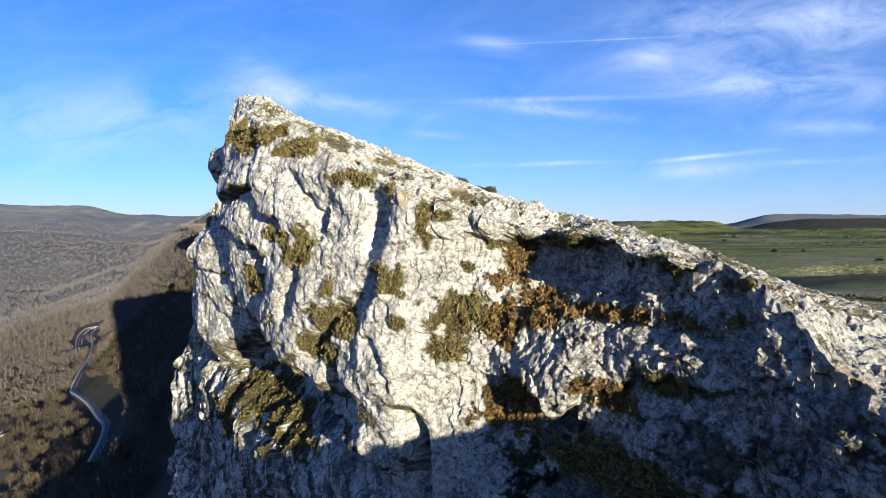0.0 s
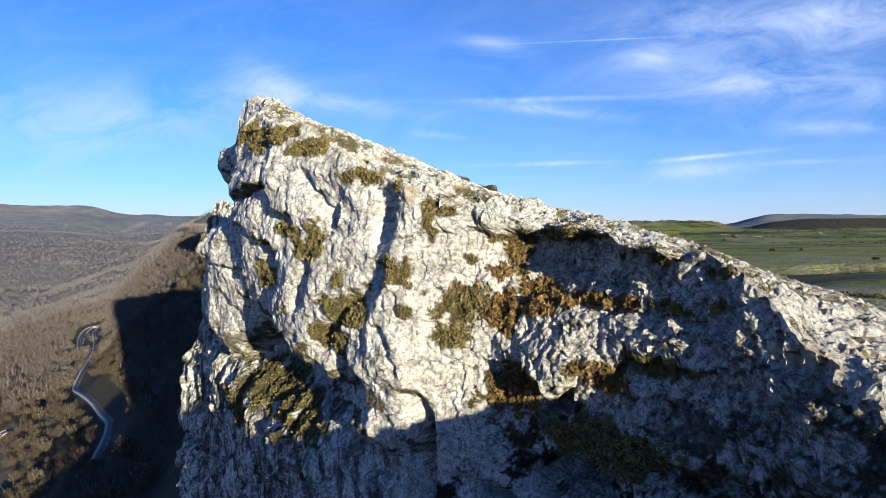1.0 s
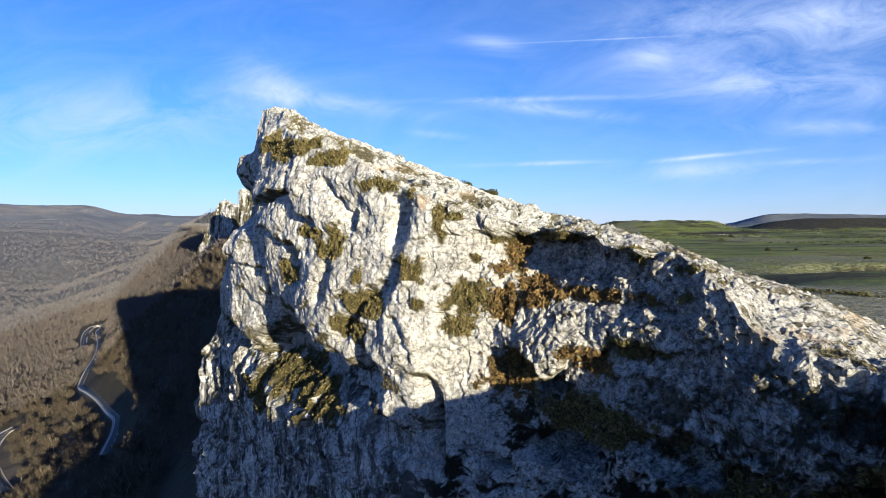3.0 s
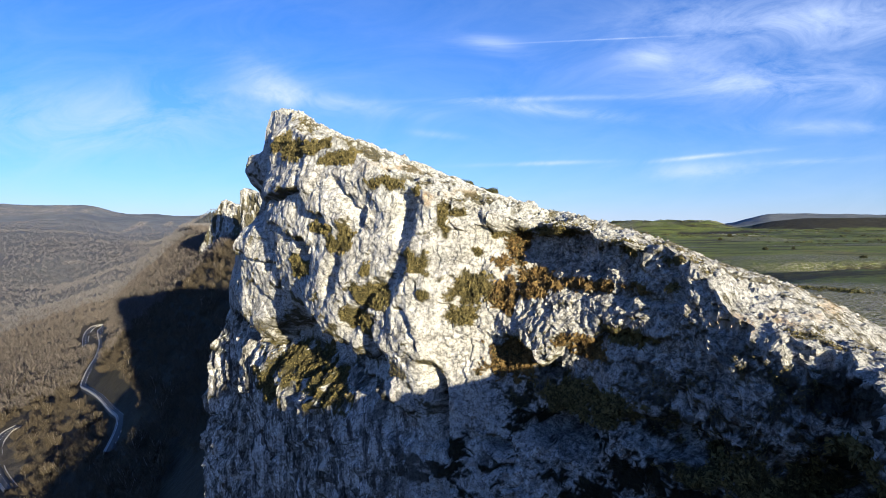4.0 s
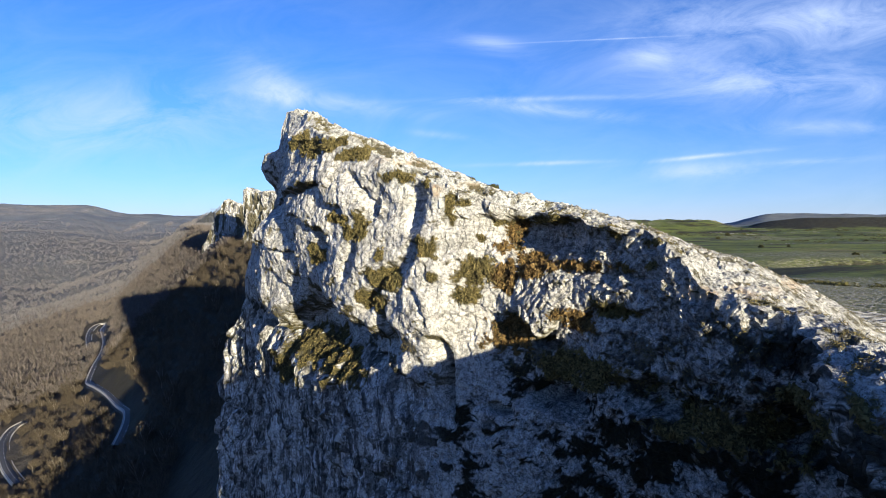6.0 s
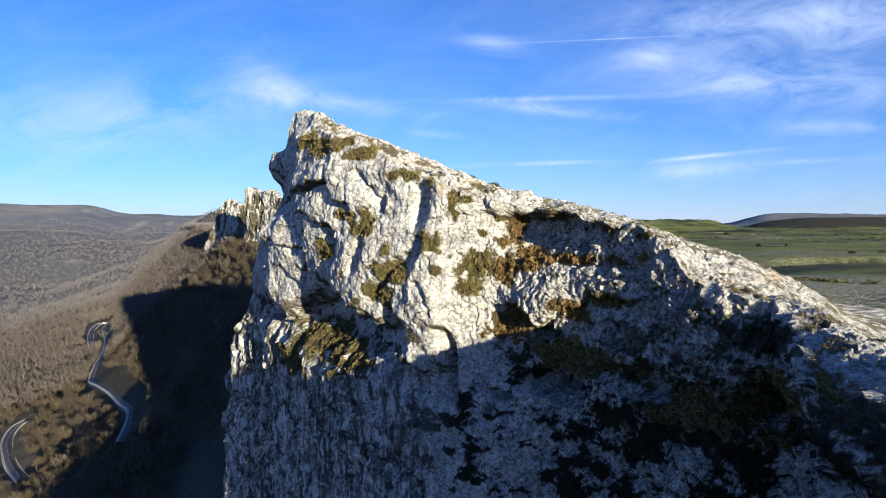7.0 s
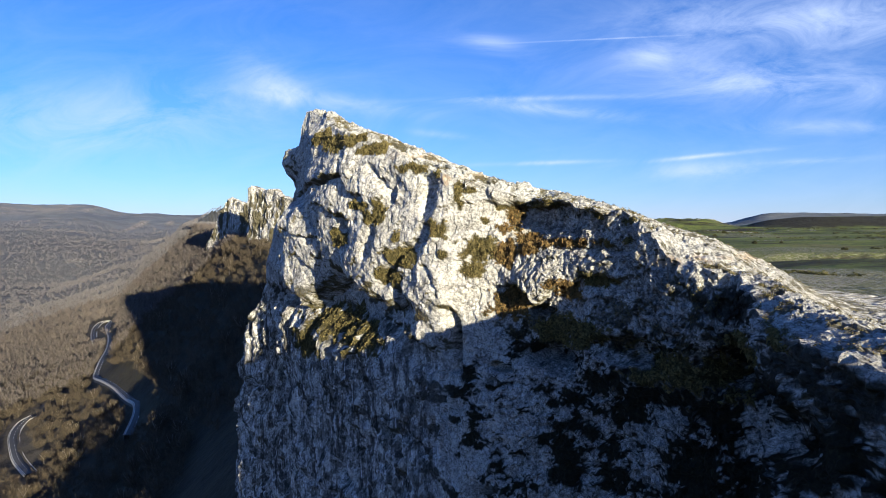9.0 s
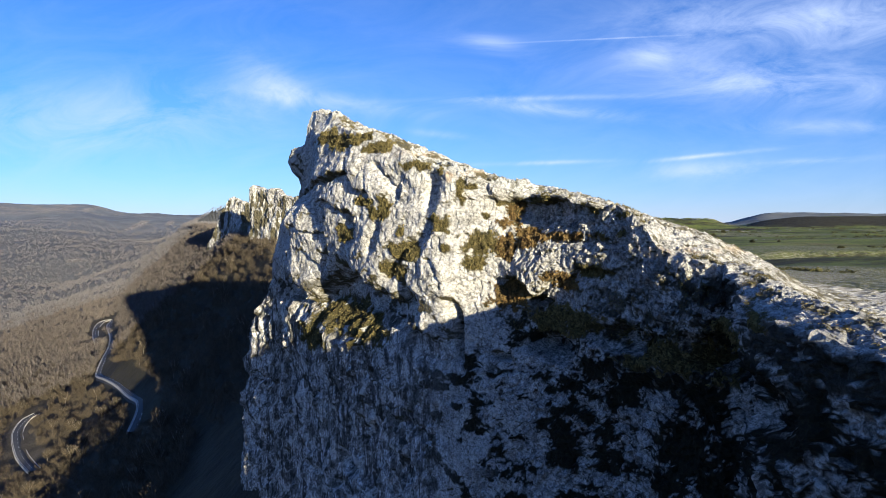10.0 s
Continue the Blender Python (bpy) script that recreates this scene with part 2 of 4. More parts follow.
def stand_out(s, z):
    """How far the face stands out from the edge's line, without its fine relief."""
    s = s + 0.35 * fbm(s / 1.6, z / 1.6, 0 * z, 3, 3)
    z = z + 0.30 * fbm(s / 1.6, z / 1.5, 0 * z + 5, 3, 4)
    d = section(s, z) + forms(s, z, BULGES) + forms(s, z, HOLLOWS, 2.0) + forms(s, z, CAVES, 2.5)
    d += seam(s, z, [(80, 1.0), (72, 1.6), (62, 1.9), (56.8, 1.9), (54.8, 2.1), (52.8, 2.7)], 0.7, 0.3, 0.6, 1.6, 0.4, 0.9)
    d += seam(s, z, [(52.6, 2.7), (49.9, 2.4), (49.5, 1.3), (48.2, 0.4), (46.5, 0.1), (46.0, -0.5)], 0.75, 0.26, 0.45, 1.6, 0.25, 0.9)
    d += seam(s, z, [(50.5, 6.6), (50.0, 4.3), (49.6, 2.6)], 0.4, 0.24)
    d += seam(s, z, [(44.8, 3.0), (44.3, 2.2), (43.4, 1.2), (43.0, -0.1)], 0.55, 0.24, -0.3, 1.0)
    d += seam(s, z, [(47.0, 3.4), (46.6, 2.0), (46.2, 0.6)], 0.2, 0.15)
    d += seam(s, z, [(55.5, -0.4), (53.6, -1.0), (52.2, -1.7), (49.8, -2.2)], 0.4, 0.2, 0.25, 1.0, 0.3, 0.9)
    d += seam(s, z, [(61, -0.5), (59, -2.5), (57.8, -3.0), (55.2, -2.4)], 0.3, 0.16)
    d += seam(s, z, [(59.5, 0.2), (57.6, -1.2), (55.8, -1.5)], 0.25, 0.14)
    d += seam(s, z, [(65, -3.6), (61, -4.6), (58.1, -4.4)], 0.5, 0.2, 0.2, 1.5, 0.2, 1.0)
    d += seam(s, z, [(57.0, -4.8), (57.8, -6.6), (59.5, -8.6)], 0.5, 0.3)
    d += seam(s, z, [(63.6, -6.6), (61.6, -7.6), (60.2, -8.9)], 0.4, 0.2, 0.2, 1.0, 0.2, 1.0)
    d += seam(s, z, [(44.3, -2.6), (44.9, -4.0), (46.1, -5.8)], 1.0, 0.34)
    d += seam(s, z, [(43.8, -9.2), (42.6, -7.2), (40.8, -5.7), (38.6, -4.6), (37.6, -2.9)], 0.9, 0.42, 0.45, 1.4, -0.35, 1.2)
    d += seam(s, z, [(31.7, -0.9), (29.9, -1.1), (26.0, -0.8), (23.7, -1.1), (21.6, -1.7)], 0.3, 0.3, 0.9, 1.0, 0.6, 1.8)
    d += seam(s, z, [(35.7, -10.8), (35.5, -13.0), (35.9, -16.0)], 1.6, 0.38)
    d += seam(s, z, [(37.5, -6.5), (37.0, -8.3), (36.6, -9.5)], 0.4, 0.2)
    d += seam(s, z, [(43.6, -13.1), (41.2, -14.2)], 0.5, 0.4, 0.6, 1.5, 0.6, 1.5)
    d += seam(s, z, [(29.6, -8.2), (27.2, -9.8), (25.6, -7.8), (23, -6.8)], 0.4, 0.35, 0.6, 1.5, 0.9, 1.6)
    d += seam(s, z, [(30, -4.4), (27, -4.4), (24.4, -4.8), (21.4, -4.7)], 0.2, 0.3, -0.4, 0.6, -0.5, 1.2)
    d += seam(s, z, [(100, -31.5), (92, -29), (84, -28.5)], 0.5, 0.5, 0.5, 2, 0.7, 2)
    return d


def edge_at(s):
    x, y = np.interp(s, EDGE_S, EDGE_LINE[:, 0]), np.interp(s, EDGE_S, EDGE_LINE[:, 1])
    nx, ny = np.interp(s, EDGE_S, EDGE_N[:, 0]), np.interp(s, EDGE_S, EDGE_N[:, 1])
    return x, y, nx, ny


def dip(x, y):
    """The tilted top of the rock."""
    return 3.3 - 0.38 * x + 0.085 * (y - 42.6)


# Escarpment in plan for the wide land: inside it the plateau, outside the valley.
SCARP = [(5000, -1500), (1500, -700), (400, -370), (180, -215), (106, -132), (67, -76), (34.5, -31), (20, 3), (21.5, 17), (17, 25),
         (7, 31), (2, 36), (-8, 48), (-17.5, 61), (-30, 77), (-36, 98), (-45, 140), (-62, 200), (-105, 320), (-150, 400),
         (-195, 500), (-330, 760), (-600, 1300), (-900, 2400), (-1200, 5000)]


def from_scarp(x, y):
    """Signed distance to the escarpment, positive on the valley's side."""
    best = np.full(x.shape, 1e9)
    sign = np.ones(x.shape)
    for (ax, ay), (bx, by) in zip(SCARP[:-1], SCARP[1:]):
        dx, dy = bx - ax, by - ay
        u = np.clip(((x - ax) * dx + (y - ay) * dy) / (dx * dx + dy * dy), 0, 1)
        ex, ey = x - ax - u * dx, y - ay - u * dy
        d = np.hypot(ex, ey)
        side = np.where(dx * ey - dy * ex > 0, 1.0, -1.0)
        sign = np.where(d < best, side, sign)
        best = np.minimum(best, d)
    return best * sign


def plateau_height(x, y, e):
    far = np.hypot(x, y)
    base = -13.1 + 2.1 * smooth(e, -110, -30) * smooth(y, 200, 90) + 1.2 * fbm(x / 120, y / 120, 0 * x, 3, 5) * smooth(far, 60, 160) - 0.004 * np.clip(far - 400, 0, 600)
    gauss = lambda x0, y0, wx, wy: np.exp(-(((x - x0) / wx) ** 2 + ((y - y0) / wy) ** 2))
    lean = x / np.maximum(y, 1.0)
    hill = 24.5 * gauss(425, 1020, 85, 90) + 16 * gauss(330, 1020, 70, 90) + 3.0 * gauss(478, 1010, 10, 40) - 3.0 * gauss(300, 820, 160, 60)
    hill = np.minimum(hill, 17.5 + 1.8 * fbm(x / 22, y / 22, 0 * x, 3, 7) + 3.0 * gauss(478, 1010, 10, 40))
    shelf = smooth(x, 630, 790) * (1 - 0.22 * smooth(x, 900, 1250)) * np.exp(-((y - 1250) / 120) ** 2)
    hill = hill + 25.5 * shelf + 6.0 * smooth(x, 330, 600) * np.exp(-((y - 640 - 0.1 * x) / 70) ** 2)
    hill = hill - 7.5 * np.exp(-(((x - 158) / 48) ** 2 + ((y - 166 + 0.08 * (x - 158)) / 11) ** 2) ** 2) + 3.0 * gauss(215, 470, 60, 30)
    hill = hill + 2.2 * fbm(x / 70, y / 70, 0 * x, 4, 8) * smooth(far, 260, 600)
    hill = hill + 50 * smooth(y - 0.15 * x, 1500, 2350) * smooth(lean, 0.465, 0.575) * (1 + 0.12 * fbm(x / 500, y / 500, 0 * x, 3, 9))
    base = base + hill
    near = smooth(y, 170, 90) * smooth(y, -160, -60)
    wedge = dip(x, np.clip(y, -60, 110)) - 3.0 - 3.0 * smooth(y, 34, 12)
    wedge = np.minimum(wedge, 4.0 - 0.35 * np.clip(y - 58, 0, 100))
    ridge = -14 + 0.02 * e
    rise = np.where(near > 0, wedge * near + ridge * (1 - near), ridge)
    sag = smooth(y, 110, 170) * smooth(y, 900, 420) * smooth(e, -170, 0)
    base = base * (1 - sag) + (-47 + 27 * smooth(y, 130, 380)) * sag
    rise = rise - 40 * sag
    k = 1.5
    return np.logaddexp(rise / k, base / k) * k


def valley_height(x, y, e):
    top = -46 + 27 * smooth(y, 130, 380)
    z = top - 0.95 * np.clip(e, 0, 105) - 0.28 * np.clip(e - 105, 0, 180) - 0.03 * np.clip(e - 285, 0, 600)
    z = z + 3.0 * fbm(x / 60, y / 60, 0 * x, 4, 21) * smooth(e, 5, 60)
    # An unseen spur, added so that it shades the near slope of the valley.
    z = z + 16 * np.exp(-(((x - 60) / 22) ** 2 + ((y + 150) / 40) ** 2))
    r = np.hypot(x, y)
    lean = x / np.maximum(y, 1.0)
    climb = 0.068 + 0.019 * smooth(lean + 0.02 * fbm(x / 500, y / 500, 0 * x, 3, 33), -0.545, -0.635)
    z = z + (climb + 0.012 * fbm(x / 900, y / 900, 0 * x, 3, 31)) * np.clip(r - 1350, 0, 4000) * smooth(x, 100, -900)
    z = z + 14 * fbm(x / 350, y / 350, 0 * x, 4, 41) * smooth(r, 700, 2000)
    return z


def land(x, y):
    e = from_scarp(x, y)
    v = smooth(e, -3, 1.5)
    return plateau_height(x, y, np.minimum(e, 0)) * (1 - v) + valley_height(x, y, np.maximum(e, 0)) * v


# ---- end of shape arithmetic ----


# ---- materials ----
class Nodes:
    """A short way to write node trees."""

    def __init__(self, name):
        self.mat = bpy.data.materials.new(name)
        self.mat.use_nodes = True
        self.tree = self.mat.node_tree
        self.bsdf = self.tree.nodes["Principled BSDF"]
        self.bsdf.inputs["Specular IOR Level"].default_value = 0.25

    def add(self, kind, *links, **values):
        n = self.tree.nodes.new(kind)
        for key, v in values.items():
            n.inputs[key].default_value = v
        for key, out in links:
            self.tree.links.new(out, n.inputs[key])
        return n

    def coords(self, sx, sy, sz):
        tc = self.tree.nodes.new("ShaderNodeTexCoord")
        mp = self.add("ShaderNodeMapping", ("Vector", tc.outputs["Object"]))
        mp.inputs["Scale"].default_value = (sx, sy, sz)
        return mp.outputs[0]

    def noise(self, scale, detail=4, rough=0.6, vec=None, distort=0.0):
        n = self.add("ShaderNodeTexNoise", ("Vector", vec if vec else self.coords(1, 1, 1)), Scale=scale, Detail=detail, Roughness=rough, Distortion=distort)
        return n.outputs["Fac"]

    def voronoi(self, scale, feature="F1", vec=None):
        n = self.add("ShaderNodeTexVoronoi", ("Vector", vec if vec else self.coords(1, 1, 1)), Scale=scale)
        n.feature = feature
        return n.outputs["Distance"]

    def ramp(self, fac, stops):
        n = self.add("ShaderNodeValToRGB", ("Fac", fac))
        el = n.color_ramp.elements
        while len(el) < len(stops):
            el.new(0.5)
        for e, (p, c) in zip(el, stops):
            e.position, e.color = p, (*c, 1) if len(c) == 3 else c
        return n.outputs["Color"]

    def level(self, fac, lo, hi):
        n = self.add("ShaderNodeMapRange", ("Value", fac))
        n.inputs["From Min"].default_value, n.inputs["From Max"].default_value = lo, hi
        return n.outputs[0]

    def mix(self, fac, a, b, blend="MIX"):
        n = self.tree.nodes.new("ShaderNodeMix")
        n.data_type, n.blend_type = "RGBA", blend
        for sock, v in ((n.inputs[0], fac), (n.inputs[6], a), (n.inputs[7], b)):
            if isinstance(v, (int, float)):
                sock.default_value = v
            elif isinstance(v, tuple):
                sock.default_value = (*v, 1)
            else:
                self.tree.links.new(v, sock)
        return n.outputs[2]

    def math(self, op, a, b=0.5):
        n = self.tree.nodes.new("ShaderNodeMath")
        n.operation = op
        for sock, v in zip(n.inputs, (a, b)):
            if isinstance(v, (int, float)):
                sock.default_value = v
            else:
                self.tree.links.new(v, sock)
        return n.outputs[0]

    def attr(self, name):
        n = self.tree.nodes.new("ShaderNodeAttribute")
        n.attribute_name = name
        return n.outputs["Fac"]

    def bump(self, height, strength, distance, below=None):
        n = self.add("ShaderNodeBump", ("Height", height), Distance=distance)
        if isinstance(strength, (int, float)):
            n.inputs["Strength"].default_value = strength
        else:
            self.tree.links.new(strength, n.inputs["Strength"])
        if below:
            self.tree.links.new(below, n.inputs["Normal"])
        return n.outputs[0]

    def done(self, colour, rough=0.9, normal=None):
        for sock, v in ((self.bsdf.inputs["Base Color"], colour), (self.bsdf.inputs["Roughness"], rough), (self.bsdf.inputs["Normal"], normal)):
            if v is None:
                continue
            if isinstance(v, tuple):
                sock.default_value = (*v, 1)
            elif isinstance(v, (int, float)):
                sock.default_value = v
            else:
                self.tree.links.new(v, sock)
        return self.mat


def limestone():
    n = Nodes("limestone")
    grey = n.ramp(n.noise(0.55, 6, 0.68), [(0.3, (0.256, 0.260, 0.264)), (0.5, (0.395, 0.395, 0.393)), (0.72, (0.51, 0.507, 0.497))])
    fine = n.ramp(n.noise(3.2, 6, 0.78), [(0.36, (0.34, 0.34, 0.345)), (0.47, (0.95, 0.95, 0.95)), (0.58, (1.42, 1.41, 1.39))])
    streak = n.level(n.noise(1.0, 7, 0.72, n.coords(1.6, 1.6, 0.14)), 0.49, 0.60)
    streak = n.math("MULTIPLY", streak, n.math("ADD", n.math("MULTIPLY", n.attr("drip_and_shade"), 0.40), 0.10))
    grey = n.mix(streak, grey, (0.060, 0.060, 0.064))
    # Besides real drips, these streaks paint dark grooves and lit ridges on the wall.
    drip_and_shade = n.level(n.noise(1.0, 6, 0.66, n.coords(0.62, 0.62, 0.05), 0.9), 0.49, 0.57)
    broad = n.level(n.noise(0.28, 5, 0.7, n.coords(1.0, 1.0, 0.55), 0.6), 0.42, 0.60)
    grey = n.mix(n.math("MULTIPLY", broad, n.math("MULTIPLY", n.attr("drip_and_shade"), 0.6)), grey, (0.60, 0.60, 0.61))
    grey = n.mix(n.math("MULTIPLY", n.math("MULTIPLY", drip_and_shade, n.attr("drip_and_shade")), 0.82), grey, (0.030, 0.030, 0.033))
    lit_flute = n.level(n.noise(1.0, 6, 0.7, n.coords(2.2, 2.2, 0.16), 0.5), 0.52, 0.58)
    grey = n.mix(n.math("MULTIPLY", n.math("MULTIPLY", lit_flute, n.attr("drip_and_shade")), 0.85), grey, (0.70, 0.71, 0.73))
    white = n.ramp(n.noise(2.4, 6, 0.75), [(0.34, (0.14, 0.145, 0.142)), (0.48, (0.39, 0.402, 0.40)), (0.66, (0.56, 0.572, 0.57))])
    col = n.mix(n.attr("bleach"), grey, white)
    col = n.mix(1.0, col, fine, "MULTIPLY")
    wander = n.add("ShaderNodeVectorMath", ("Vector", n.coords(1, 1, 1)))
    wander.operation = "ADD"
    n.tree.links.new(n.add("ShaderNodeTexNoise", ("Vector", n.coords(1, 1, 1)), Scale=0.9, Detail=5.0, Roughness=0.7).outputs["Color"], wander.inputs[1])
    split = n.math("MULTIPLY", n.level(n.voronoi(0.85, "DISTANCE_TO_EDGE", wander.outputs[0]), 0.035, 0.004), n.level(n.noise(0.5, 3), 0.42, 0.56))
    col = n.mix(n.math("MULTIPLY", split, 0.75), col, (0.045, 0.043, 0.040))
    run = n.add("ShaderNodeCombineXYZ", ("X", n.attr("grain_line")), ("Y", n.math("MULTIPLY", n.attr("grain_run"), 0.16)))
    fibre = n.noise(2.6, 6, 0.68, run.outputs[0])
    grained = n.math("MAXIMUM", n.math("MULTIPLY", n.attr("slab"), 0.55), n.attr("drip_and_shade"))
    # On the wall these lines add more groove and ridge shading in colour.
    col = n.mix(n.math("MULTIPLY", n.level(fibre, 0.51, 0.57), n.math("MULTIPLY", grained, 0.70)), col, (0.045, 0.045, 0.048))
    col = n.mix(n.math("MULTIPLY", n.level(fibre, 0.46, 0.40), n.math("MULTIPLY", grained, 0.7)), col, (0.68, 0.685, 0.69))
    speck = n.level(n.noise(5.0, 5, 0.85), 0.54, 0.60)
    col = n.mix(n.math("MULTIPLY", speck, 0.7), col, (0.050, 0.050, 0.046))
    pale = n.level(n.noise(1.7, 5, 0.78), 0.57, 0.66)
    col = n.mix(n.math("MULTIPLY", pale, 0.55), col, (0.48, 0.475, 0.455))
    pit = n.level(n.noise(1.9, 7, 0.86, None, 0.5), 0.50, 0.55)
    col = n.mix(n.math("MULTIPLY", n.math("MULTIPLY", pit, n.attr("pitted")), 0.68), col, (0.035, 0.037, 0.036))
    col = n.mix(n.attr("stain"), col, n.ramp(n.noise(3.0, 4), [(0.35, (0.42, 0.27, 0.13)), (0.65, (0.46, 0.39, 0.28))]))
    turf = n.ramp(n.noise(5.5, 5, 0.75), [(0.34, (0.014, 0.015, 0.007)), (0.52, (0.052, 0.046, 0.018)), (0.7, (0.125, 0.102, 0.045))])
    col = n.mix(n.attr("veg"), col, turf)
    rugged = n.math("SUBTRACT", 1.0, n.math("MULTIPLY", n.attr("slab"), 0.62))
    # Real moss, made near black to deepen the shade it grows in.
    col = n.mix(n.attr("moss_and_shade"), col, n.ramp(n.noise(4.0, 5, 0.75), [(0.38, (0.005, 0.006, 0.004)), (0.55, (0.014, 0.015, 0.008)), (0.72, (0.040, 0.038, 0.019))]))
    b = n.bump(n.noise(1.5, 7, 0.75), n.math("MULTIPLY", rugged, 0.6), 0.22)
    b = n.bump(fibre, n.math("MULTIPLY", grained, 0.7), 0.22, b)
    b = n.bump(n.voronoi(2.9), n.math("MULTIPLY", rugged, 0.25), 0.12, b)
    b = n.bump(n.noise(4.5, 7, 0.85), n.math("MULTIPLY", rugged, 0.8), 0.17, b)
    return n.done(col, 0.92, b)


def land_material():
    n = Nodes("land")
    wood = n.ramp(n.noise(0.045, 6, 0.65), [(0.3, (0.050, 0.044, 0.038)), (0.5, (0.078, 0.069, 0.061)), (0.72, (0.104, 0.092, 0.080))])
    wood = n.mix(n.level(n.noise(0.16, 5, 0.7), 0.45, 0.7), wood, (0.040, 0.036, 0.032))
    field = n.ramp(n.noise(0.02, 6, 0.65), [(0.32, (0.050, 0.062, 0.018)), (0.47, (0.130, 0.165, 0.036)), (0.56, (0.175, 0.215, 0.044)), (0.70, (0.180, 0.160, 0.066))])
    field = n.mix(n.level(n.noise(0.022, 6, 0.75, n.coords(0.5, 1.6, 1.0)), 0.50, 0.60), field, (0.040, 0.040, 0.020))
    field = n.mix(n.level(n.noise(0.4, 5, 0.75), 0.5, 0.68), field, (0.048, 0.050, 0.020))
    stony = n.ramp(n.noise(1.1, 6, 0.8), [(0.42, (0.095, 0.108, 0.036)), (0.52, (0.17, 0.17, 0.085)), (0.60, (0.40, 0.395, 0.35))])
    pale = n.ramp(n.noise(0.12, 6, 0.7), [(0.42, (0.11, 0.095, 0.075)), (0.56, (0.40, 0.385, 0.36))])
    col = n.mix(n.attr("meadow"), wood, field)
    col = n.mix(n.attr("stony"), col, stony)
    col = n.mix(n.attr("heath_and_shade"), col, n.ramp(n.noise(0.1, 5, 0.7), [(0.35, (0.018, 0.018, 0.011)), (0.65, (0.045, 0.042, 0.024))]))
    # Aerial haze, mixed into the colour of the distant land.
    col = n.mix(n.attr("far_haze"), col, n.ramp(n.noise(0.012, 6, 0.65), [(0.35, (0.125, 0.142, 0.165)), (0.65, (0.190, 0.208, 0.230))]))
    col = n.mix(n.attr("pale"), col, pale)
    b = n.bump(n.noise(0.09, 6, 0.75), 0.9, 6.0)
    b = n.bump(n.noise(0.8, 4, 0.7), 0.5, 0.6, b)
    return n.done(col, 0.95, b)


M_ROCK = limestone()
M_LAND = land_material()


def sheet(name, x, y, z, mat, wrap=False, soft_shade=True, **masks):
    """A mesh from a grid of points, with masks as attributes of its points."""
    r, c = x.shape
    me = bpy.data.meshes.new(name)
    idx = np.arange(r * c).reshape(r, c)
    if wrap:
        idx = np.hstack([idx, idx[:, :1]])
    f = np.stack([idx[:-1, :-1], idx[1:, :-1], idx[1:, 1:], idx[:-1, 1:]], -1).reshape(-1, 4)
    me.vertices.add(r * c)
    me.vertices.foreach_set("co", np.stack([x, y, z], -1).ravel().astype(np.float32))
    me.loops.add(f.size)
    me.loops.foreach_set("vertex_index", f.ravel().astype(np.int32))
    me.polygons.add(len(f))
    me.polygons.foreach_set("loop_start", np.arange(0, f.size, 4, dtype=np.int32))
    me.polygons.foreach_set("use_smooth", np.full(len(f), soft_shade))
    me.update(calc_edges=True)
    me.materials.append(mat)
    for key, v in masks.items():
        at = me.attributes.new(key, "FLOAT", "POINT")
        at.data.foreach_set("value", np.ascontiguousarray(v, dtype=np.float32).ravel())
    return new(name, me)


# ---- the land: one sheet out to the horizon ----
ang = np.radians(np.concatenate([np.arange(-70, 70, 0.25), np.arange(70, 290, 1.5)]))
rad = np.r_[0.02, 5.0, np.geomspace(14, 4850, 298)]
A, R = np.meshgrid(ang, rad)
LX, LY = R * np.sin(A), R * np.cos(A)
LE = from_scarp(LX, LY)
LZ = land(LX, LY)
inside = smooth(LE, 0, -4)
stony = inside * smooth(LE, -132, -104) * smooth(np.hypot(LX, LY), 420, 220)
stony = np.maximum(stony, inside * smooth(fbm(LX / 60, LY / 60, 0 * LX, 4, 12), 0.35, 0.7) * 0.7)
ripple = 0.3 * fbm(LX / 50, LY / 50, 0 * LX, 4, 16)
crown = np.exp(-(((LX - 745) / 95) ** 2 + ((LY - 1215) / 60) ** 2)) + np.exp(-(((LX - 395) / 70) ** 2 + ((LY - 850) / 30) ** 2))
crown += 0.8 * np.exp(-(((LX - 900) / 260) ** 2 + ((LY - 1130) / 22) ** 2)) + 0.7 * np.exp(-(((LX - 520) / 160) ** 2 + ((LY - 700) / 22) ** 2))
# The hollow's shadow, painted as a dark patch along it.
crown += 0.8 * np.exp(-(((LX - 158) / 46) ** 2 + ((LY - 170 + 0.08 * (LX - 158)) / 9) ** 2) ** 2)
crown += 1.1 * np.exp(-((LY - 1190) / 55) ** 2) * smooth(LX, 640, 740) * smooth(LX, 1150, 1000) + 0.7 * np.exp(-(((LX - 420) / 100) ** 2 + ((LY - 975) / 22) ** 2))
# On hills a dark plant cover; below the scarp painted shade on the slope.
heath_and_shade = np.maximum(inside * smooth(crown + ripple, 0.36, 0.5), (1 - inside) * smooth(LE, 170, 50) * 0.85)
pale = 0.8 * smooth(LZ, 15, 60) * smooth(fbm(LX / 200, LY / 90, LZ / 40, 4, 14), -0.2, 0.4) * (1 - inside)
for x0_, y0_, wx_, wy_ in ((-1630, 3027, 26, 182), (-1690, 3211, 22, 154), (-1562, 3287, 20, 140), (-1071, 1656, 22, 26)):
    pale = np.maximum(pale, smooth(np.exp(-(((LX - x0_ + 0.28 * (LY - y0_)) / wx_) ** 2 + ((LY - y0_) / wy_) ** 2)) + 0.3 * fbm(LX / 30, LY / 90, 0 * LX, 3, 19), 0.35, 0.6))
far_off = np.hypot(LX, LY)
